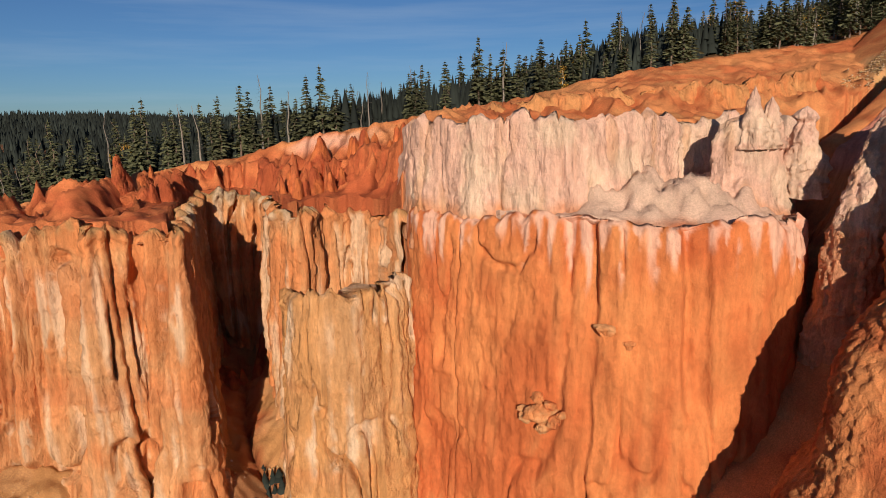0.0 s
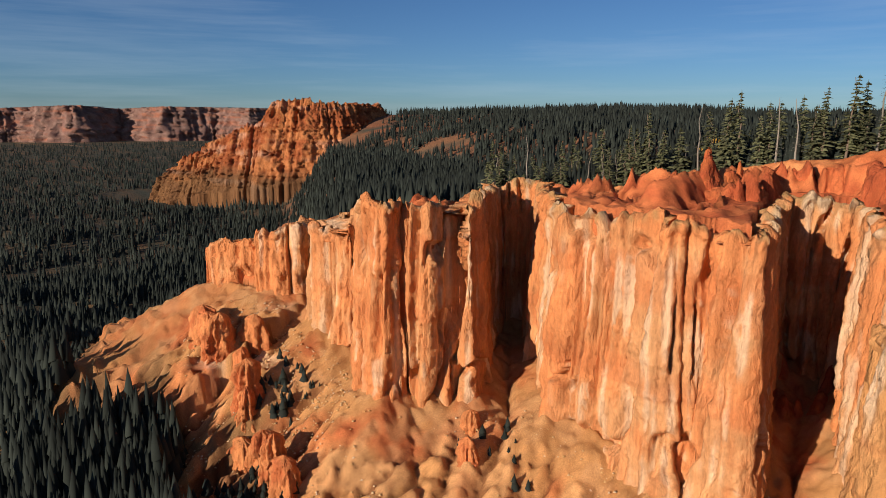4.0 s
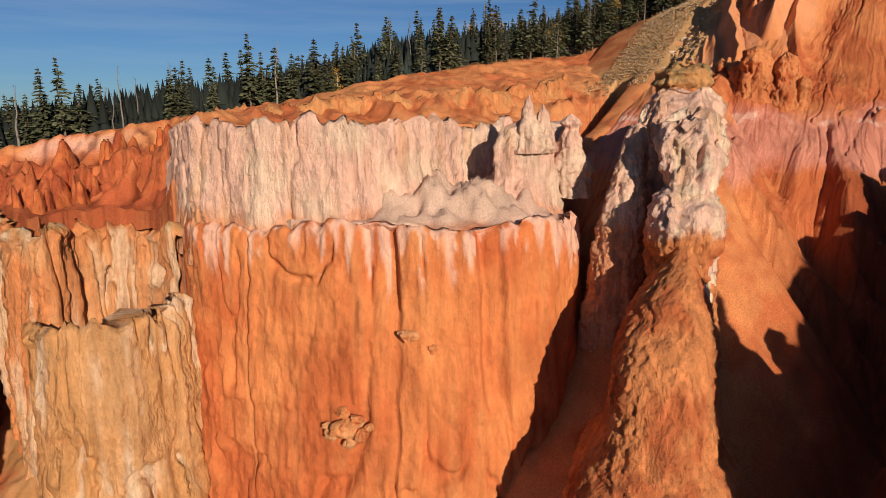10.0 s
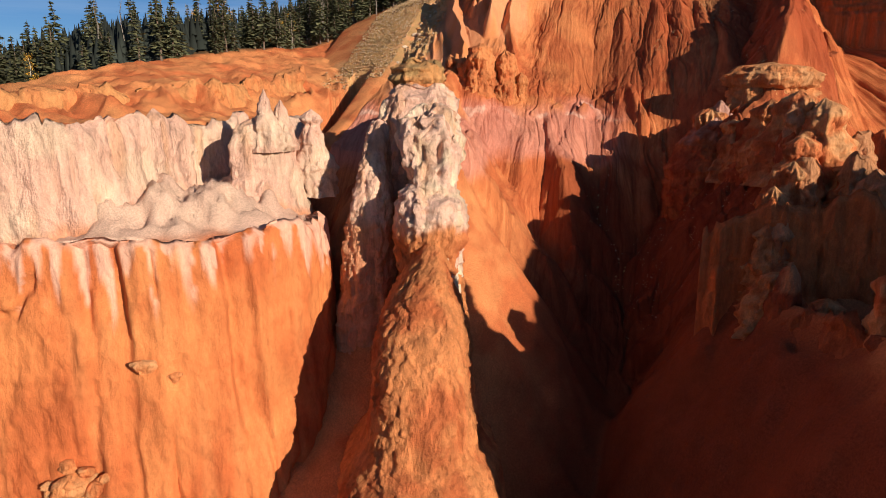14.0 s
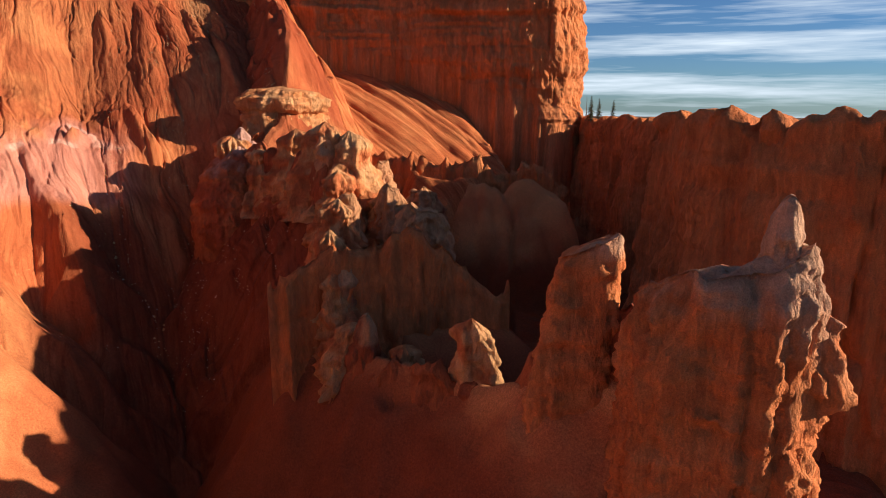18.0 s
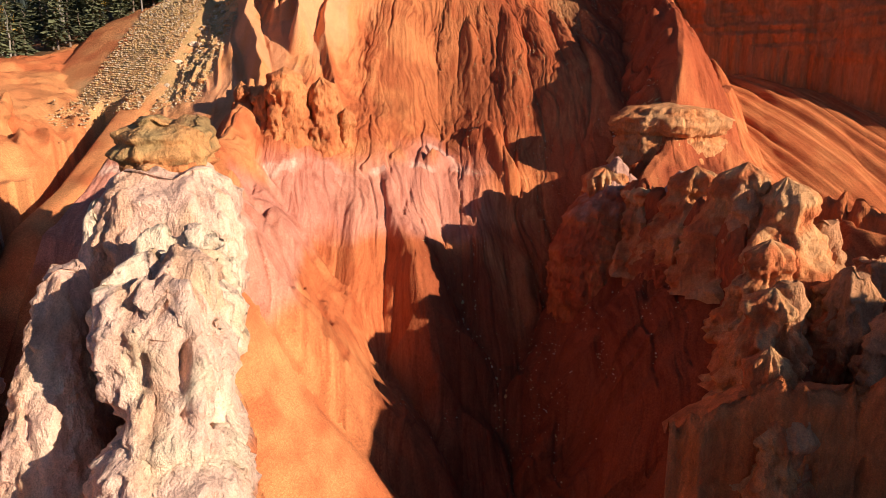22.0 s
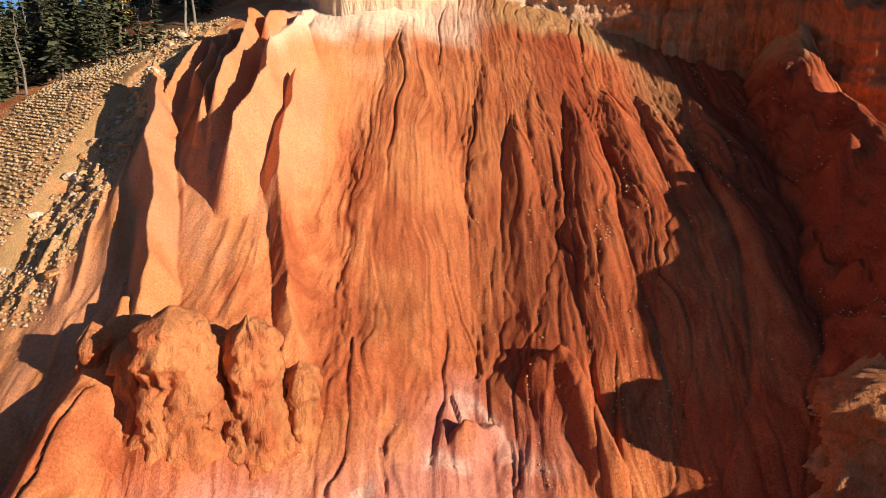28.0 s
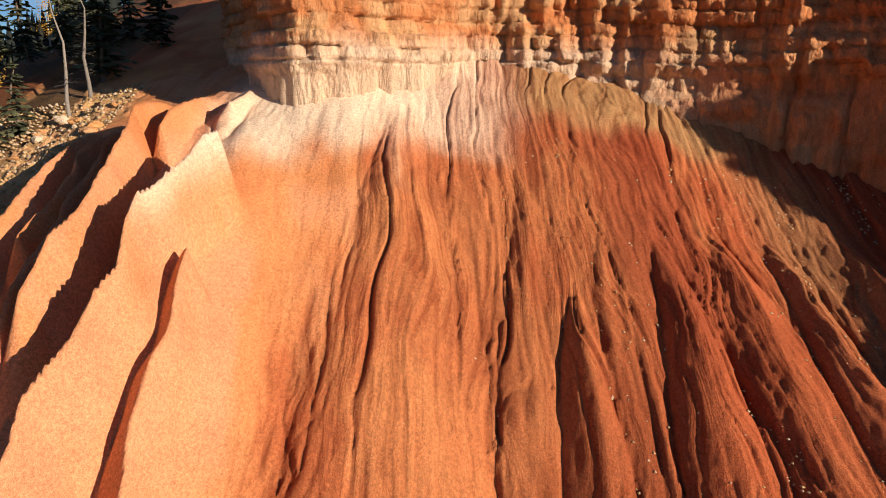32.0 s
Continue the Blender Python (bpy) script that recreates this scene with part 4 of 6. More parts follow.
tagged(curtain("cliff_east", EAST_RIDGE, cliff_colour(88, RED, DEEP, 0.7), flute=1.5, crack=1.2, ledge=0.6, batter=0.12, jag=2.0, back=5, skirt=18, seed=180, soften=8, rough=0.5), "dark red ridge wall with crumbling crest", "cliff", kind="structure")
UPPER = [(208, 204, 168, 152), (194, 182, 176, 150), (187, 167, 178, 151), (200, 161, 182, 152), (214, 158, 184, 152), (223, 142, 184, 149), (228, 122, 178, 144), (228, 104, 162, 138), (221, 92, 150, 130),
         (217, 84, 147, 126), (224, 74, 156, 124), (227, 56, 172, 120), (222, 36, 176, 114), (218, 18, 170, 106), (216, 8, 158, 100), (224, 0, 140, 96), (250, -2, 130, 96)]


def upper_colour(x, y, z):
    n = fbm(x / 6, y / 6, z / 3, 4, 98)
    c = blend(ORANGE, BUFF, smooth(-0.4, 0.5, n))
    c = blend(c, CREAM, 0.8 * smooth(157, 153, z + n) * smooth(120, 150, y))
    return blend(c, VIVID, 0.75 * smooth(130, 100, y))


tagged(curtain("cliff_upper", UPPER, upper_colour, flute=1.0, crack=1.0, ledge=1.0, batter=0.05, blocks=0.9, back=30, skirt=30, seed=200, soften=5, rough=0.7), "banded orange limestone cliff above the slope", "cliff", kind="structure")

FIN = [(171, 56, 95, 62), (169, 46, 95, 60), (168, 30, 94, 58), (166, 14, 93, 58), (168, 8, 88, 58), (176, 6, 84, 60)]
tagged(curtain("cliff_fin", FIN, cliff_colour(89, VIVID, ORANGE, 0.6), flute=1.2, crack=1.0, ledge=0.5, batter=0.14, jag=2.5, back=2.5, skirt=12, seed=220, soften=5, rough=0.5), "narrow red rock fin with a crumbling crest", "cliff", kind="structure")
SOUTH = [(228, 4, 103, 66), (212, -4, 103, 62), (196, -10, 103, 60), (176, -8, 104, 58), (158, -14, 104, 57), (142, -6, 105, 56), (126, -8, 105, 54), (110, -6, 106, 52), (98, -16, 106, 50), (92, -34, 106, 46), (84, -60, 106, 44)]
tagged(curtain("cliff_south", SOUTH, cliff_colour(90, VIVID, ORANGE, 0.4), flute=2.2, crack=2.4, ledge=0.4, rough=0.5, batter=0.08, jag=1.0, blocks=0.0, back=40, skirt=20, seed=240, soften=5), "shaded red cliff with knobbly rim", "cliff", kind="structure")


def mesa_colour(x, y, z):
    n = fbm(x / 20, y / 20, z / 12, 4, 93)
    c = blend(DEEP * 0.62, ORANGE * 0.72, smooth(-0.4, 0.5, n + 0.5 * vnoise(x / 7, y / 7, z / 60, 98)))
    c = blend(c, PALE * 0.7, 0.5 * smooth(0.1, 0.6, vnoise(x / 90, y / 90, z / 7, 99) + 0.3 * n))
    return blend(c, LITTER, 0.8 * smooth(38, 10, z + 10 * n))


MESA = polar([(-71, 985, 6, -20), (-68.8, 950, 40, -15), (-66.5, 930, 62, -5), (-64.5, 910, 80, 0), (-62.6, 900, 88, 5), (-61.6, 890, 114, 8), (-60, 880, 117, 10), (-58, 872, 116, 20), (-55.5, 880, 112, 30), (-53.5, 925, 110, 50), (-52.5, 980, 112, 90)])
tagged(curtain("cliff_mesa", MESA, mesa_colour, step=1.5, rise=1.5, flute=7, crack=9, slit=0.4, ledge=2.0, batter=0.5, back=60, skirt=30, jag=5, seed=260, soften=3, rough=2.0), "distant orange mesa cliff with gullied skirts", "cliff", kind="structure")
FAR = polar([(-92, 2900, 92, -40), (-80, 2950, 112, -40), (-76, 2800, 122, -40), (-73, 2950, 110, -40), (-70, 2800, 120, -40), (-66, 2850, 118, -40), (-63, 2750, 116, -40), (-61, 2900, 114, -40)])
tagged(curtain("cliff_far", FAR, cliff_colour(94, np.array((0.20, 0.11, 0.09)), np.array((0.30, 0.19, 0.15)), 0.6), step=9, rise=6, flute=26, crack=14, ledge=8, batter=0.5, back=300, skirt=40, seed=280, soften=2, rough=6), "far red cliffs on the skyline", "cliff", kind="structure")

INNER = [(95, 56, 82, 62), (97, 50, 87, 62), (99.5, 44, 88.5, 62), (102, 38, 88.5, 62), (103.5, 32, 87.5, 60), (105, 27, 83, 58), (107, 21, 78, 56)]
tagged(curtain("cliff_inner", INNER, cliff_colour(87, VIVID, ORANGE, 0.3), flute=1.4, crack=1.2, ledge=0.4, batter=0.1, jag=2.5, back=6, skirt=10, seed=290, soften=5, rough=0.45), "shaded red wall below crumbling hoodoos", "cliff", kind="structure")

LEDGE = [(-2, 149, 102, 97), (14, 153, 103.5, 98), (30, 157, 104.5, 98), (44, 157, 105, 98.5), (58, 161, 106.5, 99), (72, 163, 107, 99), (86, 170, 109, 100), (100, 178, 112, 102)]
tagged(curtain("cliff_ledge", LEDGE, cliff_colour(86, ORANGE, OCHRE, 0.7), flute=1.5, crack=1.6, ledge=0.5, rough=0.5, batter=0.25, jag=1.6, back=4, skirt=3, seed=295, soften=5), "low knobbly orange rock ledge above the cream cliff", "cliff", kind="structure")


# ---------------------------------------------------------------- hoodoos: rock towers turned about a leaning axis
def hoodoo(name, place, profile, colour, flat=1.0, turn=0.0, lean=(0, 0), bumps=0.25, seed=300, label="", around=72, step=0.25, flute=0.15, mat=None, parent=None, rubble=0.3):
    """A tower from (height, radius) pairs; flat squeezes it across, turn sets its long side (degrees)."""
    h = np.array([q[0] for q in profile], float)
    rad = np.array([q[1] for q in profile], float)
    rows = max(14, int((h[-1] - h[0]) / step))
    hh = np.linspace(h[0], h[-1], rows)[:, None]
    rr = np.interp(hh, h, rad)
    a = np.linspace(0, 2 * math.pi, around, endpoint=False)[None]
    ca, sa = np.cos(a) + 0 * hh, np.sin(a) + 0 * hh
    hz = hh + 0 * a
    rloc = rr + 0 * a
    mean = max(float(np.median(rad)), 0.5)
    k = 1 + bumps * fbm(ca * 1.3 + seed, sa * 1.3, hz / (1.6 * mean), 5, seed, 0.55) + flute * (ridged(ca * 2.6 + 3, sa * 2.6, hz / (9 * mean), seed + 1) ** 2 - 0.5) \
        + 0.4 * bumps * vnoise(0 * ca, 0 * sa, hz / (0.45 * mean) + 9, seed + 2)
    rr = rr * k + rubble * (fbm(rloc * ca / 0.8, rloc * sa / 0.8, hz / 0.8, 3, seed + 6) + 0.9 * vnoise(rloc * ca / 2.0, rloc * sa / 2.0, hz / 2.0, seed + 7)) * np.minimum(1, rloc / 1.5)
    rr = np.maximum(rr, 0.02) * np.sqrt(np.clip((h[-1] - hz) / min(1.6, 0.15 * (h[-1] - h[0])), 0.0004, 1))
    u, w = rr * ca, rr * sa * flat
    b = radians(turn)
    X = place[0] + u * math.cos(b) - w * math.sin(b) + lean[0] * (hz - h[0]) / (h[-1] - h[0])
    Y = place[1] + u * math.sin(b) + w * math.cos(b) + lean[1] * (hz - h[0]) / (h[-1] - h[0])
    Z = place[2] + hz + 0.25 * mean * bumps * fbm(X / mean, Y / mean, 0, 3, seed + 4)
    ob = sheet(name, X, Y, Z, colour(X, Y, Z), mat or ROCK, closed=True)
    if parent:
        ob.parent, ob.matrix_parent_inverse = parent, Matrix.Translation(parent.location).inverted()
        return tagged(ob, label)
    return tagged(ob, label, "hoodoo")


def vrz(v, r, z):
    return (*to_xy(v, r), z)


def cream_colour(x, y, z):
    n = fbm(x / 3, y / 3, z / 5, 4, 191)
    return blend(blend(PALE, CREAM, smooth(-0.5, 0.4, n)), OCHRE, 0.4 * smooth(0.2, 0.7, vnoise(x / 2, y / 2, z / 9, 192)))


def tower_colour(x, y, z):
    """Cream above, orange under the collar."""
    n = fbm(x / 2.5, y / 2.5, z / 4, 3, 194)
    return blend(cream_colour(x, y, z), fin_colour(x, y, z), smooth(85.4, 83.2, z + 1.3 * n))


def grey_colour(x, y, z):
    """Red rock with a weathered grey-buff head."""
    n = fbm(x / 2.5, y / 2.5, z / 2.5, 4, 198)
    return blend(blend(VIVID, ORANGE, 0.5 * smooth(-0.3, 0.5, n)), np.array((0.55, 0.34, 0.22)), 0.75 * smooth(89, 95, z + 3.0 * n + 0.35 * (4 - y)))


def fin_colour(x, y, z):
    n = fbm(x / 4, y / 4, z / 5, 4, 193)
    return blend(DEEP, ORANGE, smooth(-0.8, 0.3, n))


def crest_colour(x, y, z):
    n = fbm(x / 2.5, y / 2.5, z / 2.5, 4, 195)
    return blend(blend(DEEP, ORANGE, smooth(-0.6, 0.3, n)), BUFF, 0.75 * smooth(-0.1, 0.6, n + 0.5 * vnoise(x / 3, y / 3, z / 9, 196)))


def knob_colour(x, y, z):
    n = fbm(x / 3, y / 3, z / 3, 4, 197)
    return blend(ORANGE, BUFF, 0.7 * smooth(-0.5, 0.6, n))


def column_colour(x, y, z):
    n = fbm(x / 2.5, y / 2.5, z / 2.5, 4, 203)
    rise = smooth(74, 84, z + 0.12 * (100 - x) + 4 * n)
    return blend(blend(RED, DEEP, smooth(-0.5, 0.5, n)), np.array((0.60, 0.31, 0.15)), 0.7 * rise)


def group_of(name, place, label, category="hoodoo"):
    e = new(name)
    e.location = place
    return tagged(e, label, category)


def crag(name, rows, colour, turn=48.4, boxy=0.6, rough=0.55, flute=0.6, bed=0.2, pits=0.5, jag=1.0, tilt=(0.0, 0.0), seed=600, label="", parent=None, step=0.27, mat=None):
    """A standing rock from rows of (height, x, y, half length, half width), its length turned by degrees; the top follows a tilt
    along and across, with a broken skyline."""
    q = np.array(rows, float)
    zz = np.linspace(q[0, 0], q[-1, 0], max(16, int((q[-1, 0] - q[0, 0]) / step)))
    x, y, lg, wd = (np.interp(zz, q[:, 0], q[:, i])[:, None] for i in range(1, 5))
    n = int(min(260, max(48, 4.6 * (np.max(q[-4:, 3]) + np.max(q[-4:, 4])) / 2 / step * 1.2)))
    a = np.linspace(0, 2 * math.pi, n, endpoint=False)[None]
    ca, sa = np.sign(np.cos(a)) * np.abs(np.cos(a)) ** boxy, np.sign(np.sin(a)) * np.abs(np.sin(a)) ** boxy
    # rings: the sides, then a lid that closes inward
    lid = np.linspace(0.93, 0.02, 12)[:, None]
    k = np.concatenate([np.ones((len(zz), 1)), lid])
    x, y, lg, wd = (np.concatenate([c, np.repeat(c[-1:], 12, 0)]) for c in (x, y, lg, wd))
    z = np.concatenate([zz, np.full(12, zz[-1])])[:, None] + 0 * a
    b = radians(turn)
    ex, ey = math.cos(b), math.sin(b)
    u, w = k * lg * ca, k * wd * sa
    X, Y = x + u * ex - w * ey, y + u * ey + w * ex
    f = (z - q[0, 0]) / (q[-1, 0] - q[0, 0])
    top = tilt[0] * u + tilt[1] * w + jag * (1.1 * vnoise(X / 3.2, Y / 3.2, 0, seed + 10) + 0.7 * vnoise(X / 1.3, Y / 1.3, 0, seed + 11)) + 0.35 * jag * (1 - k)
    z = z + top * smooth(0.45, 1.0, f)
    edge_ = ridged(X / 2.4, Y / 2.4, z / 8, seed + 5) ** 2 + 0.5 * ridged(X / 1.1, Y / 1.1, z / 2.6, seed + 6) ** 2
    d = rough * (0.55 * fbm(X / 2.6, Y / 2.6, z / 4.5, 4, seed, 0.6) + 1.0 * (edge_ - 0.75)) + flute * (1.4 * np.abs(vnoise(X / 2.0, Y / 2.0, z / 16, seed + 1)) ** 0.6 - 0.7) \
        + bed * vnoise(X / 14, Y / 14, z / 1.1, seed + 2) - pits * smooth(0.35, 0.62, vnoise(X / 1.5, Y / 1.5, z / 2.0, seed + 3)) + 0.3 * fbm(X / 0.7, Y / 0.7, z / 0.8, 3, seed + 4, 0.65)
    d = d * np.minimum(1, np.minimum(lg, wd) / 2.5) * np.where(k < 1, 0.35 * k, 1) - 0.5 * smooth(0.985, 1.0, f) * (k >= 1)
    ln = np.hypot(ca, sa)
    X, Y = X + d * (ca * ex - sa * ey) / ln, Y + d * (ca * ey + sa * ex) / ln
    ob = sheet(name, X, Y, z, colour(X, Y, z), mat or ROCK, closed=True)
    if parent:
        ob.parent, ob.matrix_parent_inverse = parent, Matrix.Translation(parent.location).inverted()
        return tagged(ob, label)
    return tagged(ob, label, "hoodoo")


def ac(z, along_, across, half_long, half_wide):
    """A crag's row on the white tower's own axes."""
    return z, 0.664 * along_ - 0.747 * across, 0.747 * along_ + 0.664 * across, half_long, half_wide


# the pale tower at the east end of the cream cliff, with its two spires and a knob
T = group_of("pale_tower", (51, 107.5, 72), "pale pink limestone tower with spires, flaring into the cream cliff")
hoodoo("tower_body", (50.5, 108.5, 40), [(0, 9), (30, 9), (40, 9.5), (44, 8.2), (50, 6.6), (55, 5.6), (58, 4.4), (60, 1.5)], pale_colour, flat=0.62, turn=8, bumps=0.16, seed=310, parent=T)
hoodoo("spire", (49.6, 106.5, 94), [(0, 3.2), (4, 2.2), (7, 1.0), (9.8, 0.25)], pale_colour, seed=311, bumps=0.2, parent=T)
hoodoo("spire", (52.4, 106.5, 94), [(0, 2.6), (4, 1.6), (7, 0.7), (8.2, 0.25)], pale_colour, seed=312, bumps=0.2, parent=T)
hoodoo("knob", (58.6, 107.5, 86), [(0, 4.2), (6, 3.0), (10, 1.9), (12, 1.2), (12.8, 1.8), (14, 1.5), (14.6, 0.6)], pale_colour, seed=313, bumps=0.2, parent=T)


# the white tower, a slab seen end on, with a collar round its nose, and the fin that carries it
T = group_of("white_tower", (60, 80, 70), "cream and pink limestone tower with a bulging collar")
crag("tower_wall", [ac(52, 110, 7.6, 15, 7), ac(72, 109, 7.4, 12.5, 5.4), ac(80, 109, 7.2, 11.5, 4.6), ac(86, 108.5, 7.2, 10.5, 4.2), ac(90, 108.5, 7, 10, 3.1), ac(92.5, 109, 7, 9, 3.8), ac(95.5, 110, 7.2, 8.4, 4.7), ac(97.5, 110.6, 7.3, 8.0, 4.4), ac(99, 111, 7.2, 7.4, 3.0), ac(100.4, 111, 7.2, 6.6, 1.2)],
     tower_colour, boxy=0.5, rough=0.75, flute=1.1, pits=0.9, jag=1.6, tilt=(0.0, 0.06), seed=500, parent=T)
crag("collar", [ac(78.5, 100.5, 7.2, 2.2, 2.4), ac(80.2, 100.5, 7.2, 4.2, 4.0), ac(82, 100.5, 7.2, 5.2, 5.0), ac(85, 100.5, 7, 5.4, 5.1), ac(87.5, 100.8, 7, 5.0, 4.9), ac(89, 101, 7, 3.6, 4.0), ac(90, 101.5, 7, 2.2, 3)], tower_colour, boxy=0.75, rough=0.8, flute=0.3, pits=0.6, jag=0.4, seed=526, parent=T)
crag("streak_wall", [ac(60, 99, 6.2, 5, 4), ac(70, 99.5, 5.6, 3.6, 2.8), ac(76, 99.5, 5.6, 2.8, 2.5), ac(81, 100, 5.8, 2.6, 2.8)], cream_colour, rough=0.3, flute=0.6, pits=0.1, jag=0.2, seed=530, parent=T)
crag("side_wall", [ac(62, 113, 18, 8, 5.5), ac(80, 112, 17.4, 7, 4.2), ac(86, 111.5, 16.8, 6.2, 3.2), ac(91, 111.5, 16.4, 5.0, 2.4), ac(95, 112.5, 16, 3.8, 1.9), ac(98.4, 113.6, 15.8, 2.2, 1.2)], pale_colour, rough=0.4, flute=0.6, pits=0.2, jag=0.9, seed=520, parent=T)
crag("back_wall", [ac(66, 127, 13, 10, 7), ac(86, 127, 13, 9, 6), ac(92, 127.5, 10, 7, 7), ac(99, 128, 9.2, 6.2, 6.6), ac(102.5, 129, 9.2, 5.8, 6.0), ac(104.2, 130, 9.2, 4.6, 5.0)], pale_colour, boxy=0.5, rough=0.6, flute=1.0, pits=0.3, jag=0.7, seed=535, parent=T)
crag("spire", [ac(88, 125, 16, 3.2, 2.4), ac(96, 125, 15.6, 2.2, 1.6), ac(101.8, 125, 15.2, 1.0, 0.7)], cream_colour, flute=0.3, pits=0.2, seed=323, parent=T)
crag("rock_fin", [ac(22, 89, 9, 27, 17), ac(44, 90.5, 9, 19, 12.5), ac(53, 91.5, 8.8, 16.5, 10.5), ac(57, 92, 8.6, 13.6, 7.8), ac(63, 92.6, 8.4, 13.0, 6.9), ac(68, 93.3, 8.6, 12.0, 6.7), ac(72, 94, 8.5, 10.2, 6.0), ac(76, 95, 8, 7.2, 4.2), ac(79.5, 95.8, 7.4, 3.6, 2.2), ac(82.5, 96.6, 7, 0.9, 0.7)],
     fin_colour, boxy=0.7, rough=0.42, flute=0.35, bed=0.1, pits=0.2, jag=0.3, seed=320, label="triangular orange rock fin with a coarse pitted face")
# the flat dark ledge at the head of the tower
T = group_of("cap_rock", (79, 104.6, 100), "ochre ledge of thin crumbling beds above the pale tower")
crag("lower_bed", [ac(100, 135, 9.6, 6.4, 5.2), ac(104, 134.5, 9.8, 5.2, 4.4), ac(105, 134.5, 9.8, 5.8, 4.8)], knob_colour, boxy=0.6, rough=0.6, flute=0.3, bed=0.6, jag=0.3, seed=332, parent=T)
crag("upper_bed", [ac(104.8, 135, 9.8, 5.2, 4.2), ac(106, 135, 9.8, 6.0, 5.0), ac(107, 135, 9.8, 5.4, 4.5), ac(107.8, 135, 9.8, 6.0, 4.9), ac(109, 135.4, 9.6, 4.8, 3.6)], lambda x, y, z: blend(TAN * 0.9, OCHRE, smooth(-0.5, 0.5, fbm(x / 2, y / 2, z / 1.5, 3, 201))), boxy=0.65, rough=0.7, flute=0.3, bed=0.7, jag=0.6, seed=334, parent=T)
T = group_of("mushroom_rock", (163, 74.5, 90), "broad orange cap rock, undercut, below a red pyramid")
hoodoo("stalk", (163.5, 74.5, 86), [(0, 14), (10, 11.2), (15, 9.4), (17, 9.8), (18.5, 9.0), (20, 9.4), (21, 7.0)], knob_colour, flat=0.6, turn=-62, rubble=0.7, bumps=0.16, seed=331, around=110, parent=T)
hoodoo("cap", (162, 73.5, 104.6), [(0, 7), (0.7, 9.8), (2.0, 10.8), (3.2, 10.2), (3.8, 8.4), (5.0, 7.2), (5.8, 2)], knob_colour, flat=0.58, turn=-62, rubble=0.8, bumps=0.16, seed=333, around=120, parent=T)
hoodoo("pyramid", (168.5, 76, 106), [(0, 8.5), (3, 6.2), (6, 3.4), (9, 1.2), (10.4, 0.3)], lambda x, y, z: blend(TAN, ORANGE, smooth(-0.3, 0.5, fbm(x / 3, y / 3, z / 3, 3, 199))), flat=0.8, turn=-30, bumps=0.08, seed=334, mat=SOIL, parent=T)
def lobe_colour(x, y, z):
    """Deep red below, a washed pink and grey head."""
    n = fbm(x / 3, y / 3, z / 3, 4, 202)
    return blend(blend(RED * 1.1, DEEP, smooth(-0.5, 0.5, n)), np.array((0.56, 0.33, 0.25)), 0.8 * smooth(93.5, 98.5, z + 3.0 * n))


T = group_of("red_buttress", (141, 78, 70), "bulging dark red buttress with a washed pale head")
crag("buttress_body", [(52, 143, 78, 14, 12), (70, 142, 78, 9.6, 8.6), (76, 141.6, 78, 8.2, 7.6), (80, 141.2, 78.2, 8.6, 7.8), (87, 141.5, 78.2, 8.2, 7.2), (92, 143, 78.2, 7.0, 6.2), (96, 145, 78, 4.6, 4.4), (98.5, 146, 78, 2.8, 2.6)], lobe_colour, turn=-30, boxy=0.9, rough=0.3, flute=0.25, bed=0.4, pits=0.15, jag=0.5, seed=700, parent=T)
crag("head", [(95, 146, 78, 2.6, 2.2), (98, 146, 78, 2.0, 1.8), (100, 146, 78, 2.2, 1.9), (101, 146.2, 78, 1.2, 1.0)], lobe_colour, rough=0.5, flute=0.5, seed=703, parent=T)
T = group_of("red_buttress", (139, 65, 70), "bulging dark red buttress with pale streaks under a broad cap")
crag("buttress_body", [(52, 140, 64, 14, 12), (70, 139, 65, 9.4, 8.4), (80, 138.6, 65.4, 8.4, 7.4), (88, 139.6, 65.6, 7.4, 6.6), (93, 141.5, 65.6, 5.6, 5.2), (97, 143.5, 66, 3.4, 3.2), (99.6, 144.6, 66, 1.6, 1.5)], lobe_colour, turn=-30, boxy=0.9, rough=0.35, flute=0.4, bed=0.4, pits=0.2, jag=0.7, seed=706, parent=T)
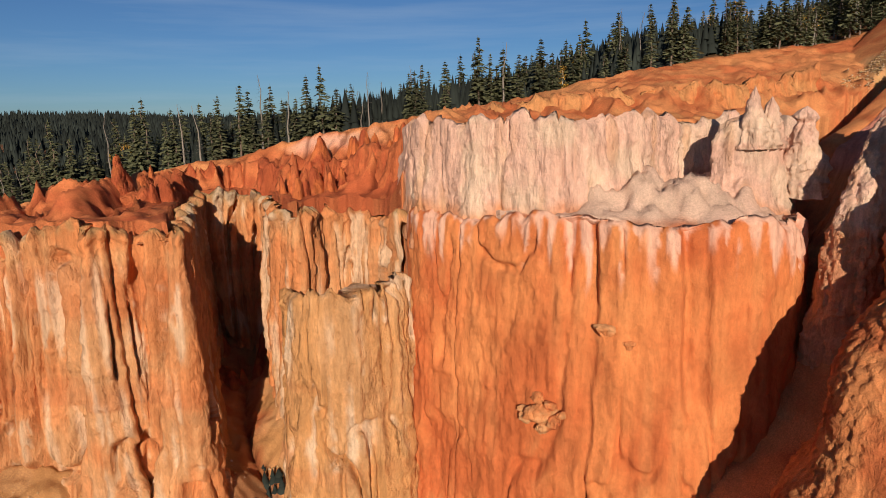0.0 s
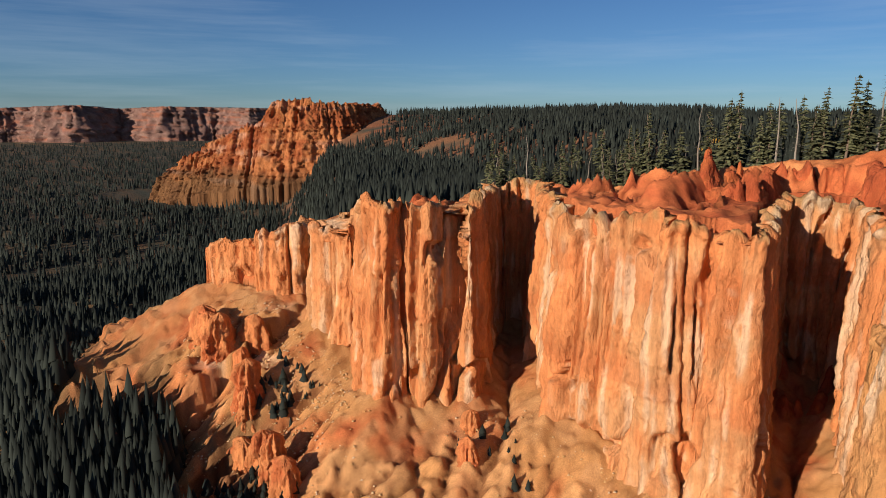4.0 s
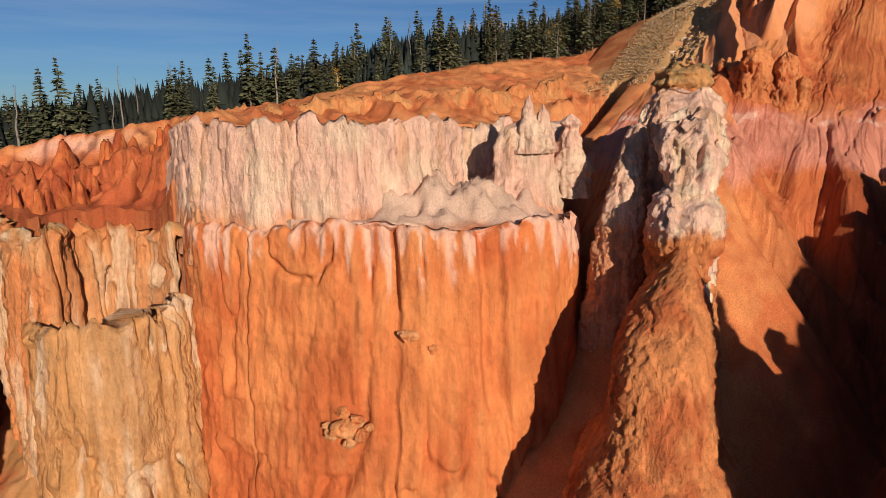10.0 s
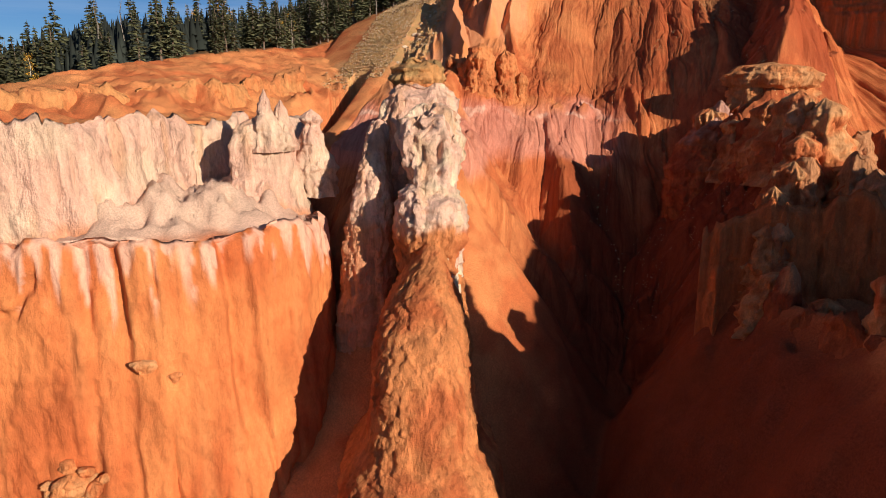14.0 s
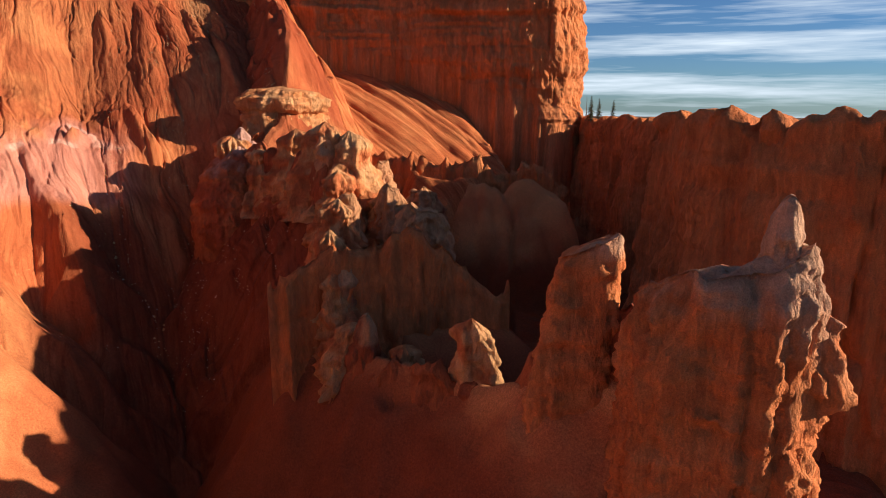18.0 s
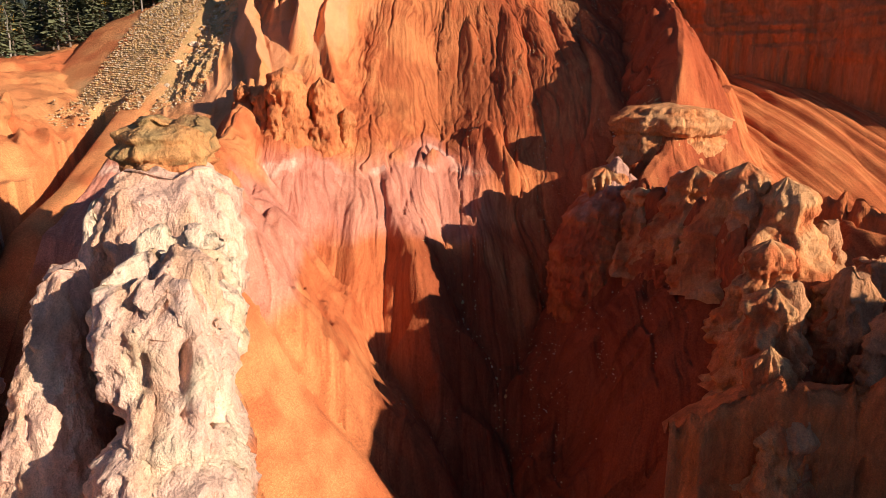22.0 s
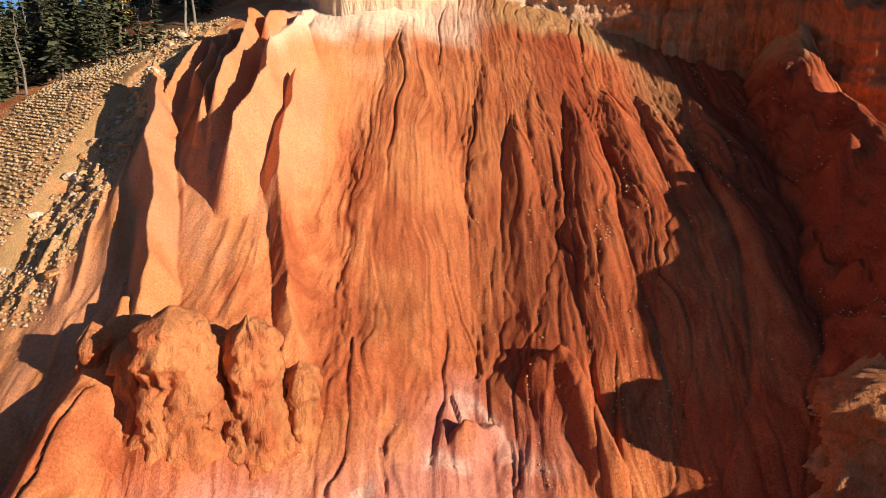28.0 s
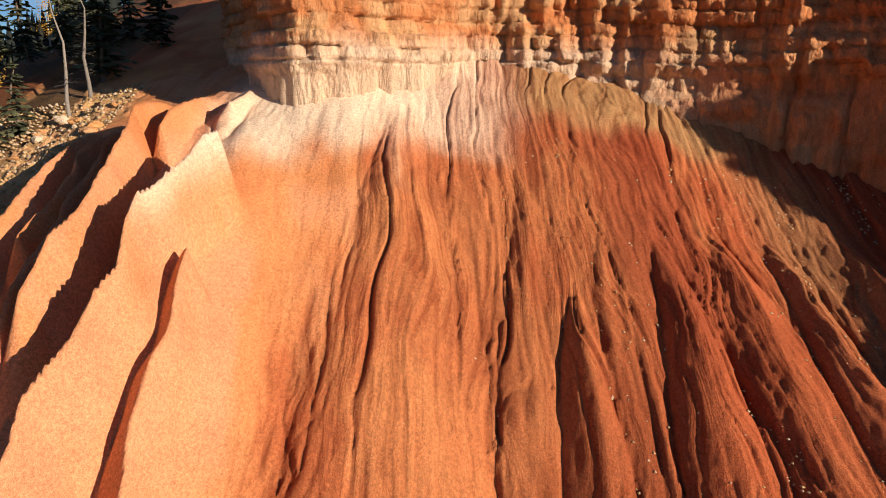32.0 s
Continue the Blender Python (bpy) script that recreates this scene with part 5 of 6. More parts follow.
# crumbling columns that step down the crest
for k, rows in enumerate([[(78, 129.5, 55, 5, 4), (90, 129, 54.8, 3.0, 2.5), (96, 129, 54.8, 2.3, 1.9), (98, 129, 54.8, 2.6, 2.1), (100.4, 129, 54.8, 1.5, 1.2)], [(72, 116.5, 48.5, 6, 4.6), (83, 115.8, 48.4, 3.4, 2.7), (87, 115.4, 48.4, 1.9, 1.6), (89.5, 115.3, 48.4, 2.4, 1.9), (91.6, 115.3, 48.4, 1.2, 1.0)],
                          [(64, 101, 45.5, 6, 4.6), (76, 100, 45.6, 2.8, 2.2), (80, 99.8, 45.6, 1.5, 1.2), (82.5, 99.7, 45.6, 1.9, 1.5), (84.6, 99.7, 45.6, 0.9, 0.8)], [(60, 93.5, 41.4, 6, 4.6), (70, 92.6, 41, 3.2, 2.4), (75, 92.3, 41, 1.8, 1.4), (79, 92.3, 41, 0.7, 0.6)],
                          [(70, 117, 36.5, 7, 5.4), (82, 116, 36, 5.0, 4.0), (87, 115.6, 36, 4.4, 3.2), (90.4, 115.4, 36, 2.6, 2.0)], [(70, 147, 41, 8, 6), (82, 146.4, 40.4, 5.4, 4.2), (86, 146, 40, 4.4, 3.4), (89.4, 146, 40, 2.6, 2.0)],
                          [(70, 122, 42, 6, 5), (84, 122, 42, 3.6, 3.0), (89, 122, 42, 3.0, 2.4), (93, 122, 42, 1.4, 1.2)], [(72, 135, 46, 7, 5), (86, 135, 46, 4.2, 3.4), (92, 135, 46, 3.0, 2.4), (95.5, 135, 46, 1.4, 1.2)]]):
    tagged(crag("hoodoo", rows, column_colour, turn=25 * k, boxy=0.75, rough=0.75, flute=0.7, pits=0.7, bed=0.4, jag=0.9, seed=720 + 13 * k, label="pale crumbling rock column on a red crest"), group="columns on the east crest")
# knobs on the ledge at the head of the pink band
for k, (v, r, z, rad, h, sd) in enumerate([(-40, 172.5, 99, 4.3, 14, 1), (-34, 174.5, 98, 3.4, 15, 2), (-44.5, 174, 101, 2.6, 9, 3), (-30, 177, 100, 2.4, 10, 4), (-37, 173, 97, 2.4, 7, 5), (-48.5, 175, 102, 2.0, 7, 6)]):
    tagged(hoodoo("hoodoo", vrz(v, r + 4.5, float(slope_height(v, r + 3.0)) - 15.5), [(0, rad * 0.8), (9, rad * 1.1), (13, rad * 1.15), (h * 0.35 + 12, rad), (h * 0.5 + 12, rad * 0.85), (h * 0.7 + 12, rad), (h * 0.9 + 12, rad * 0.75), (h + 12, rad * 0.25)], fin_colour, seed=340 + sd, rubble=0.35, flat=0.8, turn=34, bumps=0.2, label="rounded orange rock knob on a steep slope"), group="knobs on the slope")
# crest of the east ridge, crumbling towers with pale tops
for k, (v, r, z, rad, h, fl) in enumerate([(16, 164, 90, 4.2, 10.5, 0.8), (19, 158, 90, 3.4, 8.5, 0.9), (24, 150, 92, 3.6, 10, 0.8), (27, 139, 91, 4.0, 12.5, 0.7), (30, 134, 90, 3.4, 12, 0.9), (25, 129, 88, 2.6, 8, 1.0), (22, 122, 84, 2.6, 8, 0.9), (18, 112, 79, 2.2, 10, 0.8),
                                           (17, 108, 76, 1.9, 8, 0.9), (17, 103, 73, 2.4, 5, 1.0), (21, 95, 72, 2.0, 4.5, 1.0), (25, 83, 72, 2.6, 11.5, 0.6), (33, 126, 84, 3.2, 8, 0.9), (35, 141, 86, 3.4, 8, 0.8)]):
    tagged(hoodoo("hoodoo", vrz(v, r, z - 5), [(0, rad * 2.2), (h * 0.3 + 5, rad * 1.3), (h * 0.55 + 5, rad * 0.9), (h * 0.8 + 5, rad * 0.95), (h * 0.93 + 5, rad * 0.6), (h + 5, rad * 0.2)], crest_colour, flat=fl, turn=37 * k, seed=360 + 3 * k, rubble=0.4, flute=0.35, bumps=0.26,
                  lean=(0.8 * math.sin(k * 2.1), 0.8 * math.cos(k * 1.7)), label="crumbling pale-topped hoodoo on a red ridge"), group="hoodoos on the east ridge")
crag("rock_fin", [(60, 73, 16.5, 8, 6), (76, 72.4, 16.3, 4.8, 3.6), (82, 72, 16.2, 3.8, 2.8), (88, 72, 15.9, 3.4, 2.3), (92, 72, 15.6, 3.2, 2.1), (94.4, 72, 15.4, 2.8, 1.9)], grey_colour, turn=-92, boxy=0.55, tilt=(0.42, 0), rough=0.5, flute=0.5, pits=0.3, jag=0.35, seed=400, label="grey-topped red rock fin with a sunlit edge")
T = group_of("great_hoodoo", (63, 4.5, 50), "big crumbling hoodoo with grey-buff top at the ridge's end")
crag("hoodoo_body", [(40, 66, 6, 12, 11), (66, 64.8, 6.4, 8.6, 6.5), (78, 64, 6.6, 7.2, 4.8), (84, 63.5, 6.4, 7.0, 4.4), (88, 63.3, 6.0, 7.3, 4.2), (91, 63.1, 6.0, 7.0, 3.6), (94.6, 62.9, 6.0, 6.0, 2.8)], grey_colour, turn=-110, boxy=0.6, tilt=(0.34, 0), rough=0.6, flute=1.0, pits=0.4, jag=0.9, seed=402, parent=T)
crag("pinnacle", [(82, 62.2, 2.8, 3.8, 3.4), (88, 62, 2.4, 3.4, 3.0), (94, 61.8, 2.4, 2.4, 2.0), (97, 61.7, 2.6, 1.4, 1.1), (99.2, 61.6, 2.3, 0.8, 0.6)], grey_colour, turn=20, rough=0.6, flute=0.5, seed=406, parent=T)
crag("overhang", [(82, 62.6, 1.2, 2.6, 2.4), (86, 62.4, 0.6, 3.8, 3.2), (90, 62.4, 0.8, 3.2, 2.8), (92.5, 62.4, 1.4, 2, 1.8)], grey_colour, turn=-110, rough=0.55, flute=0.9, seed=409, parent=T)
crag("buttress", [(44, 61.5, 1, 8, 7.4), (66, 61.4, 1.6, 5.4, 4.8), (76, 61.6, 2.2, 4.2, 3.8), (82, 62, 2.8, 3.6, 3.2), (86, 62.4, 3, 2.6, 2.2)], grey_colour, turn=-110, rough=0.5, flute=1.0, seed=408, parent=T)
for k, (x, y, rad, h) in enumerate([(-171, 72, 3.2, 7), (-166, 71, 3.0, 8), (-161, 72, 3.2, 9), (-156, 75, 2.8, 8), (-158, 80, 2.6, 6), (-145, 71, 3.0, 10), (-142, 69, 2.2, 6), (-137, 65, 2.8, 7), (-129, 66, 2.6, 7), (-122, 65, 2.8, 8), (-116, 64, 3.0, 8),
                                    (-215, 100, 4.0, 9), (-208, 96, 3.6, 9), (-200, 94, 3.4, 8), (-92, 92, 1.6, 4), (-97, 98, 1.5, 4)]):
    zt = float(ground_height(x, y))
    tagged(hoodoo("hoodoo", (x, y, zt - 4), [(0, rad * 1.5), (h * 0.3 + 4, rad * 1.15), (h * 0.6 + 4, rad), (h * 0.85 + 4, rad * 0.85), (h + 4, rad * 0.3)], fin_colour, flat=0.7, turn=53 * k, seed=420 + 3 * k, bumps=0.25, flute=0.4, label="red rock outcrop standing on the talus"), group="outcrops on the talus")
# thin red pinnacles that stand on the badlands above the cliff's lip
prnd = random.Random(41)
for k in range(34):
    a, d = -25.5 + 24 * (k + prnd.uniform(-0.3, 0.3)) / 33, prnd.uniform(149, 168)
    x, y = -5 + d * math.sin(radians(a)), 6 + d * math.cos(radians(a))
    if not -20.5 < a < -14:
        y -= prnd.uniform(0, 8)
    g = float(ground_height(x, y))
    h, w = prnd.uniform(2.5, 5.5), prnd.uniform(0.7, 1.4)
    tagged(crag("hoodoo", [(g - 4, x, y + 1.5, w * 3.6, w * 2.2), (g + 0.1 * h, x, y + 0.6, w * 2.4, w * 1.2), (g + 0.5 * h, x, y + 0.2, w * 1.5, w * 0.8), (g + 0.8 * h, x, y, w, w * 0.6), (g + h, x, y, w * 0.35, w * 0.3)], lambda x, y, z: blend(RED * 1.2, VIVID, smooth(-0.4, 0.5, fbm(x / 3, y / 3, z / 4, 3, 204))),
                turn=80 + prnd.uniform(-25, 25), boxy=0.8, rough=0.5, flute=0.3, pits=0.2, jag=0.4, seed=900 + 7 * k, step=0.4, label="thin red clay pinnacle standing on badlands"), group="pinnacles on the badlands")
# a pale ledge and a pocket of rubble on the orange cliff
hoodoo("rock_ledge", (24.2, 95.4, 66.5), [(0, 0.6), (0.7, 1.5), (1.2, 1.9), (1.7, 1.4), (2.0, 0.4)], knob_colour, flat=0.5, turn=-30, bumps=0.25, seed=540, label="small cream ledge jutting from the orange cliff")
hoodoo("rock_ledge", (27.6, 94.4, 64.5), [(0, 0.4), (0.8, 1.0), (1.3, 1.2), (1.7, 0.4)], knob_colour, flat=0.6, turn=-30, bumps=0.25, seed=541, label="small ochre ledge jutting from the orange cliff")
for k, (x, y, z, s) in enumerate([(15.4, 100.6, 51.5, 2.4), (13.6, 101.8, 50.5, 1.7), (17.4, 99.2, 50.6, 1.8), (15.0, 100.9, 54.2, 1.4), (16.6, 99.8, 53.2, 1.2), (18.6, 98.6, 52.0, 1.0), (12.6, 102.4, 51.6, 1.0), (15.9, 100.2, 49.2, 1.6)]):
    tagged(hoodoo("rubble_block", (x, y, z - s * 0.6), [(0, s * 0.5), (s * 0.4, s), (s * 0.9, s * 0.9), (s * 1.3, s * 0.3)], crest_colour if k % 3 else knob_colour, flat=0.7, turn=31 * k, bumps=0.35, rubble=0.2, seed=550 + k, around=36, label="block of pale rubble lodged in a cliff pocket"), group="rubble in the cliff pocket")


# ---------------------------------------------------------------- trees
NEEDLE = plain_material("spruce_needles", (0.10, 0.102, 0.05), 0.9, 0.3, 1.2, 0.3)
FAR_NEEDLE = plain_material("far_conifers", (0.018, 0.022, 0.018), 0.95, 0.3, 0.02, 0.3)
BARK = plain_material("conifer_bark", (0.16, 0.115, 0.085), 0.95, 0.3, 5.0)
GREY_WOOD = plain_material("dead_grey_wood", (0.20, 0.17, 0.14), 0.95, 0.25, 6.0, 0.2)
ASPEN_LEAF = plain_material("yellow_aspen_leaves", (0.50, 0.27, 0.035), 0.8, 0.25, 1.5, 0.2)
ASPEN_BARK = plain_material("aspen_bark", (0.50, 0.46, 0.38), 0.9, 0.25, 4.0)


def mesh_from(name, verts, faces, mat, flat=True):
    me = bpy.data.meshes.new(name)
    me.from_pydata([tuple(map(float, v)) for v in verts], [], faces)
    me.materials.append(mat)
    if not flat:
        me.polygons.foreach_set("use_smooth", np.ones(len(me.polygons), bool))
    me.update()
    return me


def tube(verts, faces, path, radii, sides=6):
    """Adds a tapered round limb along a path."""
    first = len(verts)
    for (p, r) in zip(path, radii):
        for k in range(sides):
            a = 2 * math.pi * k / sides
            verts.append((p[0] + r * math.cos(a), p[1] + r * math.sin(a), p[2]))
    for i in range(len(path) - 1):
        for k in range(sides):
            a, b = first + i * sides + k, first + i * sides + (k + 1) % sides
            faces.append((a, b, b + sides, a + sides))


def conifer_meshes(seed, height=14.0, width=2.5, bare=0.1, thin=0.0):
    """A tapered trunk, and a crown of drooping boughs in uneven whorls with gaps between them."""
    rnd = random.Random(seed)
    tv, tf = [], []
    sway = [(0.12 * rnd.uniform(-1, 1) * i, 0.12 * rnd.uniform(-1, 1) * i, height * i / 6) for i in range(7)]
    tube(tv, tf, [(x, y, z - 0.6) for x, y, z in sway], [0.26 * (1 - i / 6.6) + 0.02 for i in range(7)])
    for _ in range(10):
        a, z = rnd.uniform(0, 6.28), rnd.uniform(0.05, 0.4) * height
        n = rnd.uniform(0.5, 1.4)
        tube(tv, tf, [(0, 0, z), (n * math.cos(a), n * math.sin(a), z - 0.15), (1.7 * n * math.cos(a), 1.7 * n * math.sin(a), z - 0.1)], [0.05, 0.035, 0.015], 4)
    cv, cf = [], []
    levels = int(height * 2.1)
    lop = rnd.uniform(0, 6.28)
    for i in range(levels):
        f = (i + rnd.uniform(0, 0.8)) / levels
        z = height * (bare + (1 - bare) * f)
        reach = width * (1 - f) ** 0.75 * rnd.uniform(0.65, 1.1) + 0.12
        if f < 0.12:
            reach *= 0.6 + 3.3 * f
        for k in range(rnd.randint(6, 8)):
            if rnd.random() < thin + 0.08:
                continue
            a = rnd.uniform(0, 6.28)
            ln = reach * rnd.uniform(0.6, 1.15) * (1 + 0.18 * math.cos(a - lop))
            ca, sa = math.cos(a), math.sin(a)
            droop = rnd.uniform(0.15, 0.5)
            for j in range(4):
                q = (j + rnd.uniform(0.1, 0.9)) / 4
                px, py, pz = ca * ln * q, sa * ln * q, z - droop * ln * q * q + 0.15 * ln * q
                s = (0.34 + 0.30 * ln * (1 - 0.55 * q)) * rnd.uniform(0.7, 1.2)
                t = rnd.uniform(-0.7, 0.7)
                ux, uy, uz = ca * s, sa * s, -droop * s * 0.8
                wx, wy, wz = -sa * s * 0.55 * math.cos(t), ca * s * 0.55 * math.cos(t), 0.55 * s * math.sin(t)
                n = len(cv)
                cv += [(px - ux * 0.6, py - uy * 0.6, pz - uz * 0.6), (px + wx, py + wy, pz + wz - 0.1 * s), (px + ux, py + uy, pz + uz), (px - wx, py - wy, pz - wz - 0.1 * s)]
                cf += [(n, n + 1, n + 2), (n, n + 2, n + 3)]
    n = len(cv)
    cv += [(-0.12, 0, height * 0.93), (0.12, 0.05, height * 0.93), (0, 0, height * 1.03), (0, -0.12, height * 0.92)]
    cf += [(n, n + 1, n + 2), (n + 1, n + 3, n + 2)]
    return mesh_from("trunk", tv, tf, BARK, False), mesh_from("crown", cv, cf, NEEDLE)


def snag_mesh(seed, height=13.0):
    rnd = random.Random(seed)
    v, f = [], []
    tube(v, f, [(0.15 * rnd.uniform(-1, 1) * i, 0.15 * rnd.uniform(-1, 1) * i, height * i / 5 - 0.5) for i in range(6)], [0.24 * (1 - i / 5.4) + 0.02 for i in range(6)])
    for _ in range(70):
        a, h = rnd.uniform(0, 6.28), rnd.uniform(0.18, 0.97)
        z, n = height * h, rnd.uniform(0.5, 1.7) * (1.15 - h)
        up = rnd.uniform(-0.35, 0.25)
        tube(v, f, [(0, 0, z), (n * math.cos(a), n * math.sin(a), z + up * n), (1.7 * n * math.cos(a + 0.2), 1.7 * n * math.sin(a + 0.2), z + 1.3 * up * n)], [0.06, 0.04, 0.02], 3)
    return (mesh_from("trunk", v, f, GREY_WOOD, False),)


def aspen_meshes(seed, height=10.0):
    rnd = random.Random(seed)
    v, f = [], []
    tube(v, f, [(0.1 * rnd.uniform(-1, 1) * i, 0.1 * rnd.uniform(-1, 1) * i, height * i / 5 - 0.4) for i in range(6)], [0.16 * (1 - i / 5.5) + 0.02 for i in range(6)])
    cv, cf = [], []
    for _ in range(26):
        a, h = rnd.uniform(0, 6.28), rnd.uniform(0.4, 1.0)
        rad = 1.9 * math.sin(math.pi * min(1, (h - 0.25) / 0.85)) * rnd.uniform(0.4, 1)
        cx, cy, cz = rad * math.cos(a), rad * math.sin(a), h * height
        for _ in range(26):
            p = [c + rnd.gauss(0, 0.42) for c in (cx, cy, cz)]
            s = rnd.uniform(0.12, 0.24)
            n = len(cv)
            cv += [tuple(q + rnd.uniform(-s, s) for q in p) for _ in range(3)]
            cf.append((n, n + 1, n + 2))
    return mesh_from("trunk", v, f, ASPEN_BARK, False), mesh_from("crown", cv, cf, ASPEN_LEAF)


def make_tree(name, meshes, names, label, category, group):
    root = tagged(new(name), label, category, group)
    for n, me in zip(names, meshes):
        ob = new(n, me)
        ob.parent = root
    return root


rnd = random.Random(7)
CONIFERS = [make_tree("conifer", conifer_meshes(50 + k, h, w, b, th), ("trunk", "crown"), lab, "tree", "conifers on the rim")
            for k, (h, w, b, th, lab) in enumerate([(15, 3.0, 0.06, 0.05, "tall dark green spruce on the canyon rim"), (12.5, 2.9, 0.05, 0.0, "dense dark green spruce on the canyon rim"), (16.5, 2.8, 0.15, 0.2, "tall thin-crowned spruce on the canyon rim"),
                                                    (10, 2.8, 0.04, 0.0, "broad young fir on the canyon rim"), (14, 2.4, 0.1, 0.3, "sparse grey-green spruce on the canyon rim"), (7, 1.7, 0.03, 0.0, "small green fir on the canyon rim")])]
SNAGS = [make_tree("dead_tree", snag_mesh(80 + k, h), ("trunk",), "bare grey dead conifer among living spruces", "dead tree", "dead trees on the rim") for k, h in enumerate([14, 12, 16])]
ASPENS = [make_tree("aspen", aspen_meshes(90 + k, h), ("trunk", "crown"), "yellow autumn aspen among spruces", "tree", "aspens on the rim") for k, h in enumerate([11, 9])]

spots = []
for _ in range(6000):
    if len(spots) >= 330:
        break
    x = rnd.uniform(-150, 178)
    y = float(np.interp(x, RIM_X, RIM_Y)) + 2 + 40 * rnd.random() ** 1.8
    if rnd.random() < 0.25 * (0.5 + 0.5 * math.sin(x * 0.21 + 1.3)) and y - float(np.interp(x, RIM_X, RIM_Y)) < 12:
        continue
    if all((x - a) ** 2 + (y - b) ** 2 > 3.2 for a, b in spots):
        spots.append((x, y))
spots += [(216, -3), (219, -2), (222, -4), (225, -1), (227, -3), (221, -6), (208, -8), (229, 0)]
spots += [(153, 215), (158, 211), (164, 206), (169, 203), (160, 220), (150, 221), (174, 205), (179, 202), (166, 213), (145, 223), (185, 207), (190, 212), (172, 214), (156, 226)]
extra = 0
for _ in range(3000):
    if extra >= 45:
        break
    x = rnd.uniform(118, 215)
    y = float(np.interp(x, RIM_X, RIM_Y)) + 1 + 70 * rnd.random() ** 1.3
    if all((x - a) ** 2 + (y - b) ** 2 > 7 for a, b in spots):
        spots.append((x, y))
        extra += 1
hz, _ = terrain(np.array([[p[0] for p in spots]]), np.array([[p[1] for p in spots]]))
used = set()
for (x, y), z in zip(spots, hz[0]):
    u = rnd.random()
    back = y - float(np.interp(x, RIM_X, RIM_Y))
    if y < 0:
        z = 102.0
    if u < 0.22:
        src = rnd.choice(SNAGS)
    elif u < 0.28 and back > 8:
        src = rnd.choice(ASPENS)
    else:
        src = rnd.choice(CONIFERS[:5] if back > 4 else CONIFERS)
    s = rnd.uniform(0.4, 0.6) if y < 0 else rnd.uniform(0.85, 1.38) if x < 140 else rnd.uniform(1.0, 1.5)
    m = pose(x, y, z - 0.3, rnd.gauss(0, 1.5), rnd.gauss(0, 1.5), rnd.uniform(0, 360)) @ Matrix.Diagonal((s, s, s, 1))
    if src.name not in used:
        used.add(src.name)
        src.matrix_basis = m
    else:
        t = copy_thing(src, pose(0, 0, 0))
        t.matrix_basis = m


def forest(name, xs, ys, zs, label, lo=8, hi=15, seed=3, wide=1.0):
    """Many small ragged conifers in one mesh."""
    rng = np.random.default_rng(seed)
    n = len(xs)
    h = rng.uniform(lo, hi, n) * rng.uniform(0.7, 1.0, n)
    w = h * rng.uniform(0.13, 0.2, n) * wide
    V, F = [], []
    tiers = ((0.04, 1.0, 0.7), (0.42, 0.66, 1.04))
    base = 0
    sides = 5
    for z0, rr, z1 in tiers:
        a = rng.uniform(0, 6.28, n)[:, None] + np.arange(sides)[None] * 2 * math.pi / sides
        rad = (w * rr)[:, None] * rng.uniform(0.65, 1.2, (n, sides))
        ring = np.stack([xs[:, None] + rad * np.cos(a), ys[:, None] + rad * np.sin(a), (zs + h * z0)[:, None] + (h * 0.1)[:, None] * rng.uniform(-1, 1, (n, sides))], -1)
        apex = np.stack([xs, ys, zs + h * z1], -1)[:, None]
        block = np.concatenate([ring, apex], 1).reshape(-1, 3)
        idx = base + np.arange(n)[:, None] * (sides + 1)
        for k in range(sides):
            F.append(np.concatenate([idx + k, idx + (k + 1) % sides, idx + sides], 1))
        V.append(block)
        base += n * (sides + 1)
    V, F = np.concatenate(V), np.concatenate(F)
    me = bpy.data.meshes.new(name)
    me.vertices.add(len(V))
    me.vertices.foreach_set("co", V.astype(np.float32).ravel())
    me.loops.add(3 * len(F))
    me.loops.foreach_set("vertex_index", F.astype(np.int32).ravel())
    me.polygons.add(len(F))
    me.polygons.foreach_set("loop_start", np.arange(0, 3 * len(F), 3, dtype=np.int32))
    me.update(calc_edges=True)
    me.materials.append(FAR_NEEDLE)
    return tagged(new(name, me), label, "forest", kind="stuff")


rng = np.random.default_rng(11)
n = 84000
az, dist = np.radians(rng.uniform(-82, 40, n)), 125 * (2600 / 125) ** (rng.random(n) ** 0.95)
fx, fy = dist * np.sin(az), dist * np.cos(az)
fx, fy = fx + rng.normal(0, 3, n), fy + rng.normal(0, 3, n)
nx_ = rng.uniform(-150, 115, 1500)
ny_ = np.interp(nx_, RIM_X, RIM_Y) + 6 + 45 * rng.random(1500)
fx, fy, n = np.concatenate([fx, nx_]), np.concatenate([fy, ny_]), n + 1500
fz, fc = terrain(fx[None], fy[None])
fz = fz[0]
lipd = distance_to(fx, fy, LIP)[0]
ok = fy > np.interp(fx, RIM_X, RIM_Y) + np.where(fx > -140, np.where(fx > 100, 60, 6), 6)
low = (fx < -95) & (lipd > 44 + 10 * vnoise(fx / 15, fy / 15, 0, 25)) & ~inside(fx, fy, TERRACE_POLY)
md = distance_to(fx, fy, MESA)[0]
ok = (ok | low) & (md > np.where(fz > 85, 40, 75)) & (fx < 240)
ok &= (vnoise(fx / 40, fy / 40, 0, 21) + 0.9 > rng.random(n) * 0.5)
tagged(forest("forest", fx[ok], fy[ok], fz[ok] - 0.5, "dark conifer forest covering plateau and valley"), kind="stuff")

